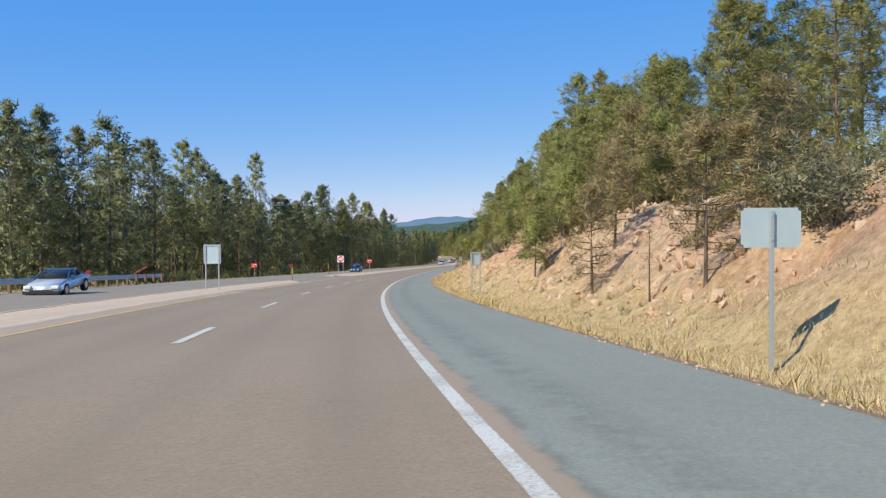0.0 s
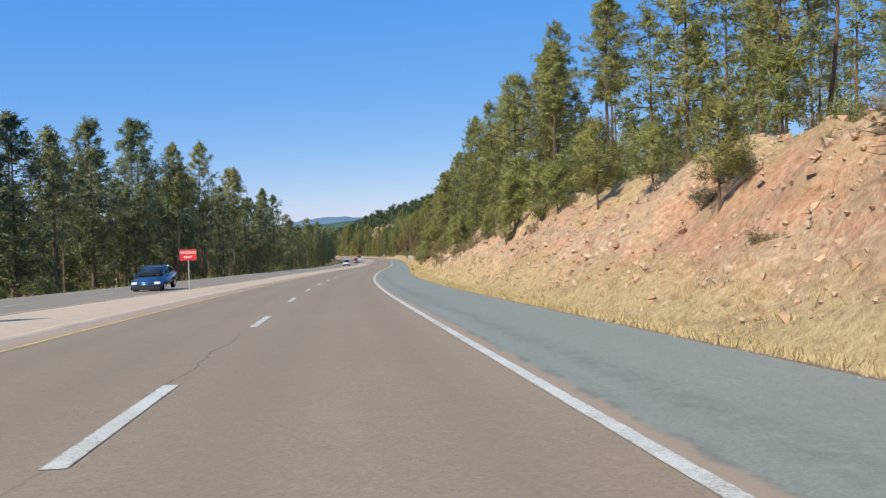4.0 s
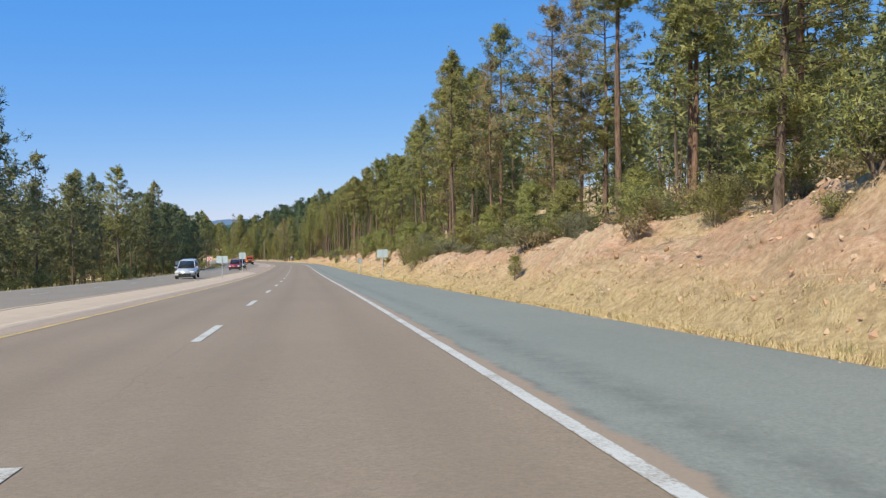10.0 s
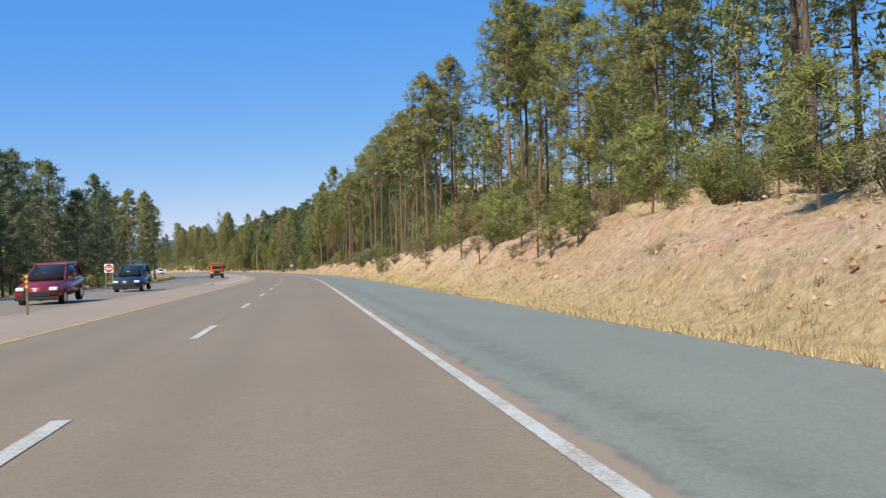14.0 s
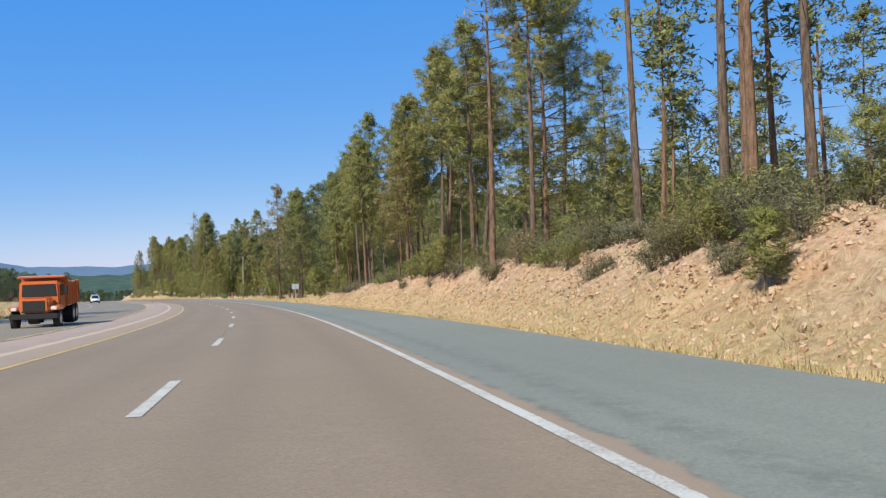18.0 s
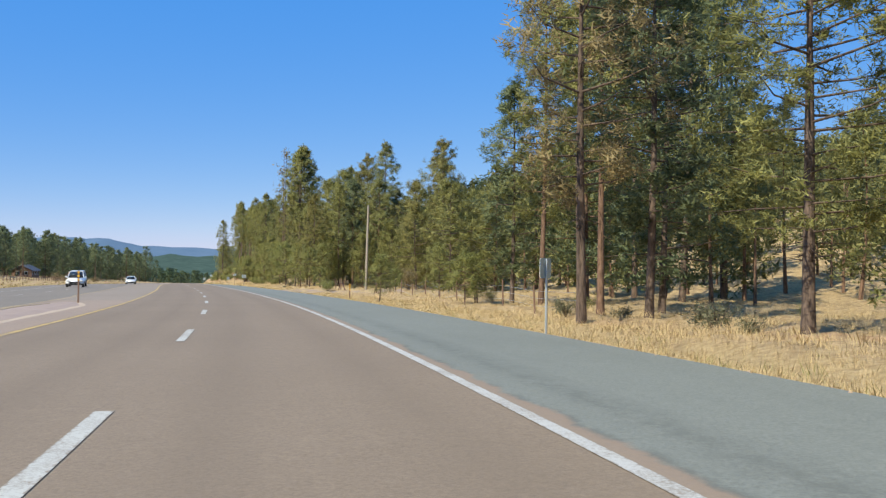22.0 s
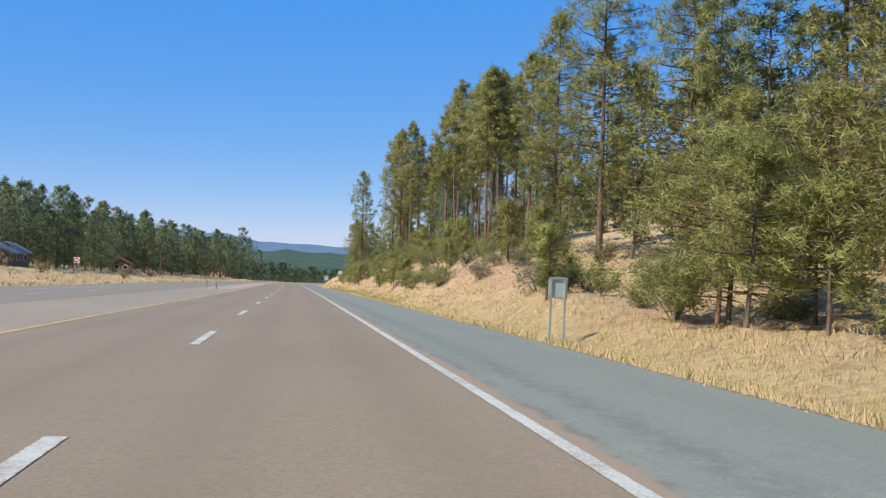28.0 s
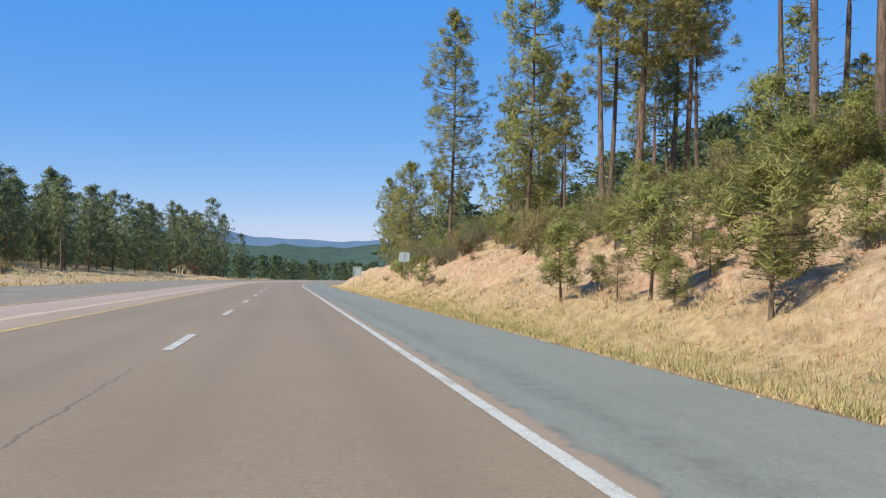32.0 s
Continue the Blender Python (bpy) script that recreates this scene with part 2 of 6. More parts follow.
def asphalt(name, base, tint, tracks=False, edge=None, crack_line=False):
    """Worn asphalt; uv is metres along and across. edge: a brown sealed band beside the edge line."""
    def build(t, p):
        tc = t.nodes.new("ShaderNodeTexCoord")
        fine = noise_node(t, 26, 6, 0.9)
        mid = noise_node(t, 1.3, 5, 0.65)
        wide = noise_node(t, 0.14, 3, 0.6)
        sc = t.nodes.new("ShaderNodeMapping")
        sc.inputs["Scale"].default_value = (0.045, 1.4, 1)
        t.links.new(tc.outputs["UV"], sc.inputs["Vector"])
        streak = noise_node(t, 1.0, 4, 0.65, vec=sc.outputs[0])
        c = ramp(t, fine, (0.28, tuple(v * 0.55 for v in base)), (0.50, base), (0.74, tuple(v * 1.45 for v in base)))
        c = mix(t, math_node(t, "MULTIPLY", mid, 0.25), c, tint)
        c = mix(t, ramp(t, wide, (0.38, (0.30, 0.30, 0.30)), (0.60, (0, 0, 0))), c, tuple(v * 0.80 for v in base))
        c = mix(t, ramp(t, streak, (0.48, (0, 0, 0)), (0.75, (0.22, 0.22, 0.22))), c, tuple(v * 0.70 for v in base))
        blot = noise_node(t, 5.5, 4, 0.75)
        c = mix(t, ramp(t, blot, (0.34, (0.16, 0.16, 0.16)), (0.47, (0, 0, 0))), c, tuple(v * 0.62 for v in base))
        c = mix(t, ramp(t, blot, (0.56, (0, 0, 0)), (0.70, (0.14, 0.14, 0.14))), c, tuple(min(1, v * 1.35) for v in tint))
        sep = t.nodes.new("ShaderNodeSeparateXYZ")
        t.links.new(tc.outputs["UV"], sep.inputs[0])
        if tracks:
            for centre in (0.95, 2.7, -1.0, -2.6):
                k = math_node(t, "ABSOLUTE", math_node(t, "SUBTRACT", sep.outputs[1], centre))
                k = ramp(t, k, (0.0, (0.32, 0.32, 0.32)), (0.55, (0, 0, 0)))
                c = mix(t, k, c, tuple(v * 0.74 for v in base))
        if edge:
            w = math_node(t, "ADD", sep.outputs[1], math_node(t, "MULTIPLY", math_node(t, "SUBTRACT", mid, 0.5), 0.42))
            k = ramp(t, math_node(t, "DIVIDE", w, 10.0), (0.384, (0.9, 0.9, 0.9)), (0.392, (0, 0, 0)))
            seam = ramp(t, math_node(t, "DIVIDE", w, 10.0), (0.382, (0, 0, 0)), (0.390, (0.5, 0.5, 0.5)), (0.400, (0, 0, 0)))
            rumble = ramp(t, noise_node(t, 3.2, 4, 0.8), (0.40, (0.55, 0.55, 0.55)), (0.62, (0, 0, 0)))
            band = ramp(t, math_node(t, "DIVIDE", w, 10.0), (0.42, (0, 0, 0)), (0.45, (1, 1, 1)), (0.50, (0, 0, 0)))
            c = mix(t, mix(t, 1.0, rumble, band, "MULTIPLY"), c, tuple(v * 0.55 for v in base))
            c = mix(t, k, c, mix(t, fine, tuple(v * 0.75 for v in edge), tuple(v * 1.25 for v in edge)))
            c = mix(t, mix(t, 1.0, seam, ramp(t, noise_node(t, 1.7, 4, 0.7), (0.42, (0, 0, 0)), (0.56, (1, 1, 1))), "MULTIPLY"), c, tuple(v * 0.45 for v in base))
        cr = t.nodes.new("ShaderNodeMapping")
        cr.inputs["Scale"].default_value = (0.16, 0.42, 1)
        t.links.new(tc.outputs["UV"], cr.inputs["Vector"])
        warp = t.nodes.new("ShaderNodeTexNoise")
        warp.inputs["Scale"].default_value, warp.inputs["Detail"].default_value = 2.2, 6
        t.links.new(cr.outputs[0], warp.inputs["Vector"])
        vor = t.nodes.new("ShaderNodeTexVoronoi")
        vor.feature = "DISTANCE_TO_EDGE"
        t.links.new(mix(t, 0.35, cr.outputs[0], warp.outputs["Color"]), vor.inputs["Vector"])
        crack = ramp(t, vor.outputs["Distance"], (0.0, (0.45, 0.45, 0.45)), (0.003, (0, 0, 0)))
        gate = ramp(t, noise_node(t, 0.09, 2), (0.58, (0, 0, 0)), (0.66, (0.7, 0.7, 0.7)))
        c = mix(t, mix(t, 1.0, crack, gate, "MULTIPLY"), c, (0.035, 0.032, 0.03))
        if crack_line:
            wig = t.nodes.new("ShaderNodeMapping")
            wig.inputs["Scale"].default_value = (0.55, 0.0, 0)
            t.links.new(tc.outputs["UV"], wig.inputs["Vector"])
            n = noise_node(t, 1.0, 7, 0.7, vec=wig.outputs[0])
            off = math_node(t, "ABSOLUTE", math_node(t, "ADD", sep.outputs[1], math_node(t, "MULTIPLY", math_node(t, "SUBTRACT", n, 0.42), 0.6)))
            line = ramp(t, off, (0.006, (0.6, 0.6, 0.6)), (0.024, (0, 0, 0)))
            long = t.nodes.new("ShaderNodeMapping")
            long.inputs["Scale"].default_value = (0.035, 0.0, 0)
            t.links.new(tc.outputs["UV"], long.inputs["Vector"])
            where = ramp(t, noise_node(t, 1.0, 2, 0.5, vec=long.outputs[0]), (0.50, (0, 0, 0)), (0.60, (0.8, 0.8, 0.8)))
            c = mix(t, mix(t, 1.0, line, where, "MULTIPLY"), c, (0.04, 0.035, 0.032))
        t.links.new(c, p.inputs["Base Color"])
        p.inputs["Roughness"].default_value = 0.8
        p.inputs["Specular IOR Level"].default_value = 0.3
        bump(t, p, fine, 0.22, 0.005)
    return mat(name, build)


def paint(name, colour, centre, half, worn=0.0):
    """Road paint, worn through to the asphalt and frayed along its edges; centre and half width across the road."""
    def build(t, p):
        tc = t.nodes.new("ShaderNodeTexCoord")
        sep = t.nodes.new("ShaderNodeSeparateXYZ")
        t.links.new(tc.outputs["UV"], sep.inputs[0])
        wear = noise_node(t, 34, 5, 0.75)
        blot = noise_node(t, 1.3, 4, 0.7)
        fray = noise_node(t, 11, 4, 0.75)
        k = ramp(t, math_node(t, "ADD", math_node(t, "MULTIPLY", wear, 0.6), math_node(t, "MULTIPLY", blot, 0.4)), (0.36 + worn, (0.05, 0.05, 0.05)), (0.53 + worn, (1, 1, 1)))
        off = math_node(t, "DIVIDE", math_node(t, "ABSOLUTE", math_node(t, "SUBTRACT", sep.outputs[1], centre)), half)
        rim = ramp(t, math_node(t, "ADD", off, math_node(t, "MULTIPLY", math_node(t, "SUBTRACT", fray, 0.5), 1.3)), (0.80, (1, 1, 1)), (1.02, (0.1, 0.1, 0.1)))
        t.links.new(mix(t, mix(t, 1.0, k, rim, "MULTIPLY"), (0.25, 0.20, 0.145), colour), p.inputs["Base Color"])
        p.inputs["Roughness"].default_value = 0.75
        bump(t, p, wear, 0.2, 0.004)
    return mat(name, build)


M_LANE = asphalt("lane asphalt", (0.252, 0.191, 0.129), (0.296, 0.230, 0.160), True, crack_line=True)
M_SHOULDER = asphalt("shoulder asphalt", (0.212, 0.220, 0.184), (0.250, 0.254, 0.212), edge=(0.30, 0.222, 0.155))
M_SEAL = asphalt("brown sealed strip", (0.34, 0.255, 0.185), (0.38, 0.295, 0.22))
M_OPPOSITE = asphalt("opposite asphalt", (0.235, 0.197, 0.150), (0.28, 0.238, 0.185))
M_WHITE = paint("white dash paint", (0.52, 0.51, 0.45), 0.0, 0.085)
M_EDGE = paint("white edge line paint", (0.52, 0.51, 0.46), 3.625, 0.08)
M_FARWHITE = paint("white paint across the road", (0.52, 0.50, 0.44), -11.18, 9.0)
M_YELLOW = paint("yellow road paint", (0.60, 0.41, 0.13), -3.55, 0.085, 0.02)
M_FADED = paint("faded yellow road paint", (0.58, 0.42, 0.18), -7.4, 9.0, 0.05)


CHUTE_S, CHUTE_K = 166.0, -0.1   # where the scree chute meets the verge, and its slant


def soil():
    """Cut bank and forest floor: red and pale earth, dry straw near the road and on the hill."""
    def build(t, p):
        tc = t.nodes.new("ShaderNodeTexCoord")
        sep = t.nodes.new("ShaderNodeSeparateXYZ")
        t.links.new(tc.outputs["UV"], sep.inputs[0])
        big = noise_node(t, 0.035, 3)
        mid = noise_node(t, 0.45, 5, 0.65)
        fine = noise_node(t, 4.5, 6, 0.75)
        grit = noise_node(t, 26, 3, 0.8)
        earth_c = ramp(t, fine, (0.28, (0.28, 0.125, 0.07)), (0.46, (0.55, 0.285, 0.165)), (0.64, (0.67, 0.43, 0.29)))
        pale = ramp(t, fine, (0.28, (0.27, 0.185, 0.12)), (0.46, (0.52, 0.385, 0.26)), (0.64, (0.66, 0.53, 0.39)))
        # redder earth along the first cut, paler further on
        zone = ramp(t, math_node(t, "DIVIDE", math_node(t, "ADD", sep.outputs[1], math_node(t, "MULTIPLY", big, 60.0)), 400.0), (0.06, (0.85, 0.85, 0.85)), (0.17, (0.1, 0.1, 0.1)), (0.36, (0.05, 0.05, 0.05)), (0.48, (0.75, 0.75, 0.75)))
        c = mix(t, mix(t, 0.45, zone, ramp(t, mid, (0.40, (0, 0, 0)), (0.62, (1, 1, 1)))), earth_c, pale)
        straw = ramp(t, fine, (0.28, (0.31, 0.215, 0.105)), (0.55, (0.545, 0.405, 0.215)), (0.78, (0.66, 0.52, 0.315)))
        # straw verge beside the pavement and patches elsewhere; u = metres beyond the pavement's edge
        later = ramp(t, math_node(t, "DIVIDE", sep.outputs[1], 1000.0), (0.0, (0.9, 0.9, 0.9)), (0.03, (0.8, 0.8, 0.8)), (0.06, (0.2, 0.2, 0.2)), (0.17, (0.25, 0.25, 0.25)), (0.24, (0.8, 0.8, 0.8)), (0.34, (1, 1, 1)))
        # a chute of pale broken stone
        run = math_node(t, "SUBTRACT", sep.outputs[1], math_node(t, "SUBTRACT", CHUTE_S, math_node(t, "MULTIPLY", sep.outputs[0], CHUTE_K)))
        run = math_node(t, "ADD", math_node(t, "ABSOLUTE", run), math_node(t, "MULTIPLY", math_node(t, "SUBTRACT", mid, 0.5), 1.6))
        scree = mix(t, 1.0, ramp(t, math_node(t, "DIVIDE", run, 4.0), (0.30, (0.9, 0.9, 0.9)), (0.48, (0, 0, 0))), ramp(t, math_node(t, "DIVIDE", sep.outputs[0], 10.0), (0.16, (0, 0, 0)), (0.26, (1, 1, 1)), (0.62, (1, 1, 1)), (0.74, (0, 0, 0))), "MULTIPLY")
        c = mix(t, scree, c, ramp(t, grit, (0.3, (0.42, 0.37, 0.30)), (0.7, (0.68, 0.62, 0.53))))
        weed = noise_node(t, 1.5, 7, 0.72)
        c = mix(t, ramp(t, weed, (0.34, (0.7, 0.7, 0.7)), (0.45, (0, 0, 0))), c, ramp(t, grit, (0.3, (0.22, 0.15, 0.08)), (0.7, (0.48, 0.36, 0.21))))
        c = mix(t, mix(t, 1.0, ramp(t, weed, (0.55, (0, 0, 0)), (0.68, (0.7, 0.7, 0.7))), later, "MULTIPLY"), c, ramp(t, grit, (0.3, (0.44, 0.33, 0.18)), (0.7, (0.70, 0.58, 0.38))))
        near = ramp(t, math_node(t, "ADD", math_node(t, "DIVIDE", sep.outputs[0], 10.0), math_node(t, "MULTIPLY", math_node(t, "SUBTRACT", mid, 0.5), 0.25)), (0.22, (1, 1, 1)), (0.40, (0.0, 0.0, 0.0)))
        patch = ramp(t, mid, (0.44, (0, 0, 0)), (0.60, (0.85, 0.85, 0.85)))
        hilltop = ramp(t, math_node(t, "DIVIDE", sep.outputs[0], 40.0), (0.1, (0.55, 0.55, 0.55)), (0.4, (1, 1, 1)))
        ochre = ramp(t, noise_node(t, 0.16, 4, 0.6), (0.46, (0, 0, 0)), (0.60, (0.75, 0.75, 0.75)))
        c = mix(t, mix(t, 1.0, ochre, (0.6, 0.6, 0.6), "MULTIPLY"), c, ramp(t, fine, (0.3, (0.31, 0.155, 0.08)), (0.7, (0.54, 0.31, 0.18))))
        cover = mix(t, 1.0, mix(t, 1.0, patch, hilltop, "MULTIPLY"), mix(t, hilltop, later, (1.0, 1.0, 1.0)), "MULTIPLY")
        c = mix(t, cover, c, straw)
        c = mix(t, near, c, straw)
        above = ramp(t, math_node(t, "ADD", math_node(t, "DIVIDE", sep.outputs[0], 10.0), math_node(t, "MULTIPLY", math_node(t, "SUBTRACT", mid, 0.5), 0.5)), (0.62, (0, 0, 0)), (0.80, (0.75, 0.75, 0.75)))
        c = mix(t, above, c, straw)
        c = mix(t, ramp(t, math_node(t, "DIVIDE", sep.outputs[1], 1000.0), (0.565, (0, 0, 0)), (0.60, (0.8, 0.8, 0.8)), (0.72, (0.8, 0.8, 0.8)), (0.755, (0, 0, 0))), c, straw)
        lip = ramp(t, math_node(t, "ADD", math_node(t, "DIVIDE", sep.outputs[0], 2.0), math_node(t, "MULTIPLY", math_node(t, "SUBTRACT", mid, 0.5), 0.5)), (0.10, (0.85, 0.85, 0.85)), (0.34, (0, 0, 0)))
        c = mix(t, lip, c, ramp(t, grit, (0.3, (0.15, 0.095, 0.065)), (0.7, (0.36, 0.26, 0.19))))
        litter = ramp(t, noise_node(t, 0.9, 4, 0.7), (0.5, (0, 0, 0)), (0.7, (0.7, 0.7, 0.7)))
        c = mix(t, mix(t, 1.0, litter, hilltop, "MULTIPLY"), c, (0.17, 0.105, 0.06))
        t.links.new(c, p.inputs["Base Color"])
        p.inputs["Roughness"].default_value = 0.95
        p.inputs["Specular IOR Level"].default_value = 0.1
        bump(t, p, math_node(t, "ADD", fine, math_node(t, "ADD", math_node(t, "MULTIPLY", grit, 0.35), math_node(t, "MULTIPLY", weed, 0.6))), 0.9, 0.13)
    return mat("bank soil and dry grass", build)


M_SOIL = soil()


def needles(name, dark, light, brown=None):
    def build(t, p):
        oi = t.nodes.new("ShaderNodeObjectInfo")
        geo = t.nodes.new("ShaderNodeNewGeometry")
        speck = math_node(t, "ADD", math_node(t, "MULTIPLY", geo.outputs["Random Per Island"], 0.45), math_node(t, "MULTIPLY", noise_node(t, 1.1, 3, 0.6), 0.55))
        c = mix(t, ramp(t, speck, (0.25, (0, 0, 0)), (0.75, (1, 1, 1))), dark, light)
        n = noise_node(t, 0.5, 2)
        c = mix(t, ramp(t, n, (0.35, (0, 0, 0)), (0.7, (0.4, 0.4, 0.4))), c, tuple(v * 0.7 for v in dark))
        dry = brown or (0.26, 0.18, 0.06)
        k = ramp(t, oi.outputs["Random"], (0.0, (0.0, 0.0, 0.0)), (0.75, (0.08, 0.08, 0.08)), (1.0, (0.40, 0.40, 0.40)))
        c = mix(t, k, c, dry) if not brown else c
        t.links.new(c, p.inputs["Base Color"])
        p.inputs["Roughness"].default_value = 0.55
        p.inputs["Specular IOR Level"].default_value = 0.3
        tr = t.nodes.new("ShaderNodeBsdfTranslucent")
        t.links.new(c, tr.inputs[0])
        ms = t.nodes.new("ShaderNodeMixShader")
        ms.inputs[0].default_value = 0.36
        t.links.new(p.outputs[0], ms.inputs[1])
        t.links.new(tr.outputs[0], ms.inputs[2])
        t.links.new(ms.outputs[0], t.nodes["Material Output"].inputs[0])
    return mat(name, build)


M_PINE = needles("pine needles", (0.190, 0.200, 0.068), (0.455, 0.440, 0.145))
# darker bluish copy of the pine needles, with shade painted into the colour
M_SHADEPINE = needles("pine needles with painted shade", (0.118, 0.158, 0.080), (0.265, 0.310, 0.150))
M_DRYPINE = needles("browned pine needles", (0.24, 0.185, 0.085), (0.45, 0.36, 0.175), (0.2, 0.12, 0.04))
M_YOUNG = needles("young pine needles", (0.190, 0.210, 0.068), (0.44, 0.44, 0.14))
M_SCRUB = needles("grey green brush", (0.17, 0.17, 0.095), (0.33, 0.32, 0.19))


def bark():
    def build(t, p):
        tc = t.nodes.new("ShaderNodeTexCoord")
        mp = t.nodes.new("ShaderNodeMapping")
        mp.inputs["Scale"].default_value = (5, 5, 1.1)
        t.links.new(tc.outputs["Object"], mp.inputs["Vector"])
        n = noise_node(t, 1.6, 4, 0.7, vec=mp.outputs[0])
        oi = t.nodes.new("ShaderNodeObjectInfo")
        grey = ramp(t, n, (0.35, (0.045, 0.032, 0.024)), (0.62, (0.17, 0.125, 0.095)))
        red = ramp(t, n, (0.35, (0.085, 0.045, 0.025)), (0.62, (0.25, 0.15, 0.095)))
        k = ramp(t, oi.outputs["Random"], (0.55, (0.12, 0.12, 0.12)), (0.90, (0.85, 0.85, 0.85)))
        t.links.new(mix(t, k, grey, red), p.inputs["Base Color"])
        p.inputs["Roughness"].default_value = 0.92
        bump(t, p, n, 0.9, 0.05)
    return mat("pine bark", build)


M_BARK = bark()


def straw_mat(name, lo, hi):
    def build(t, p):
        geo = t.nodes.new("ShaderNodeNewGeometry")
        c = ramp(t, geo.outputs["Random Per Island"], (0.0, lo), (0.9, hi), (1.0, (0.30, 0.30, 0.10)))
        t.links.new(mix(t, math_node(t, "MULTIPLY", noise_node(t, 0.25, 3), 0.5), c, lo), p.inputs["Base Color"])
        p.inputs["Roughness"].default_value = 0.8
        p.inputs["Specular IOR Level"].default_value = 0.15
    return mat(name, build)


M_STRAW = straw_mat("dry straw", (0.50, 0.365, 0.18), (0.74, 0.56, 0.305))
M_TUSSOCK = straw_mat("faded tussock grass", (0.38, 0.285, 0.155), (0.60, 0.475, 0.285))
M_GREENGRASS = straw_mat("half green grass", (0.20, 0.20, 0.06), (0.42, 0.36, 0.13))
M_MEADOW = straw_mat("meadow straw", (0.45, 0.34, 0.15), (0.62, 0.50, 0.25))
M_TWIG = plain("grey twigs", (0.16, 0.125, 0.10), 0.9, 0, 30, 0.4)
M_ROCK = plain("pale sandstone", (0.47, 0.34, 0.235), 0.9, 0, 7, 0.35)
M_REDROCK = plain("reddish rock", (0.43, 0.27, 0.175), 0.9, 0, 7, 0.35)
M_CONCRETE = plain("weathered concrete kerb", (0.50, 0.385, 0.27), 0.9, 0, 9, 0.3)
M_MEDIAN = plain("gravelly median top", (0.45, 0.345, 0.245), 0.95, 0, 20, 0.3)
M_PINKMEDIAN = plain("pinkish brown median paving", (0.36, 0.27, 0.215), 0.9, 0, 9, 0.28)
M_DIRT = plain("reddish dirt", (0.38, 0.275, 0.19), 0.95, 0, 5, 0.3)
M_STEEL = plain("galvanised steel", (0.46, 0.50, 0.52), 0.45, 0.6, 14, 0.15)
M_SIGNBACK = plain("bare aluminium sign back", (0.44, 0.53, 0.55), 0.5, 0.3, 6, 0.12)
M_SIGNWHITE = plain("white sign sheeting", (0.80, 0.79, 0.77), 0.4, 0, 10, 0.06)
M_SIGNRED = plain("red sign sheeting", (0.55, 0.03, 0.04), 0.4, 0, 10, 0.1)
M_WOODPOST = plain("brown wooden post", (0.20, 0.12, 0.08), 0.9, 0, 18, 0.35)
M_POLE = plain("grey weathered pole", (0.33, 0.28, 0.22), 0.9, 0, 18, 0.3)
M_REFLECT = plain("yellow reflector", (0.75, 0.42, 0.03), 0.4, 0, 10, 0.1)
M_BLACK = plain("black rubber", (0.02, 0.02, 0.02), 0.8, 0, 10, 0.2)
M_RIM = plain("alloy rim", (0.5, 0.5, 0.52), 0.3, 0.8, 10, 0.1)
M_LAMP = plain("lamp lens", (0.75, 0.75, 0.72), 0.15, 0, 10, 0.05)
M_TAIL = plain("red lamp lens", (0.4, 0.02, 0.02), 0.2, 0, 10, 0.05)


def carpaint(name, colour, metal=0.3):
    def build(t, p):
        n = noise_node(t, 2.0, 2)
        t.links.new(mix(t, math_node(t, "MULTIPLY", n, 0.3), colour, tuple(c * 0.75 for c in colour)), p.inputs["Base Color"])
        p.inputs["Roughness"].default_value, p.inputs["Metallic"].default_value = 0.3, metal
        p.inputs["Coat Weight"].default_value = 0.6
    return mat(name, build)


def glassy():
    def build(t, p):
        t.links.new(mix(t, noise_node(t, 1.5, 2), (0.015, 0.018, 0.02), (0.03, 0.035, 0.04)), p.inputs["Base Color"])
        p.inputs["Roughness"].default_value = 0.06
        p.inputs["Specular IOR Level"].default_value = 0.7
    return mat("tinted car glass", build)


M_GLASS = glassy()

# ---- ground, road and markings ----
def terrain():
    a = np.concatenate([np.arange(-600, -120, 24.0), np.arange(-120, -40, 6.0), np.arange(-40, -14, 2.0)])
    s = np.concatenate([np.arange(-120, -20, 2.0), np.arange(-20, 910, 0.75), np.arange(910, 1420, 6.0)])
    right_u = np.concatenate([np.arange(-0.8, 12, 0.4), np.arange(12, 14, 0.7), np.arange(14, 40, 1.6), np.arange(40, 120, 7.0), np.arange(120, 620, 30.0)])
    cols = []
    for d in a:
        cols.append(np.minimum(np.full(len(s), d), opposite(s) + 0.6))
    cols.append(opposite(s) + 0.8)
    left_n = len(cols)
    for u in right_u:
        cols.append(shoulder(s) + u)
    d = np.stack(cols, 1)
    s2 = np.repeat(s[:, None], d.shape[1], 1)
    p = earth(s2, d)
    p[:, left_n - 1, 2] -= 0.06
    p[:, left_n, 2] -= 0.06
    under = (d > opposite(s2)) & (d < shoulder(s2))
    p[..., 2] -= np.where(under, 0.25, 0)
    uv = np.stack([np.where(d > 0, d - shoulder(s2), opposite(s2) - d).ravel(), s2.ravel()], 1)
    ob = new("ground", from_arrays("ground", p.reshape(-1, 3), grid_faces(*d.shape)[:, ::-1], M_SOIL, uv, True))
    tagged(ob, "sloping ground of reddish earth and dry straw grass beside the road", "ground", kind="structure")


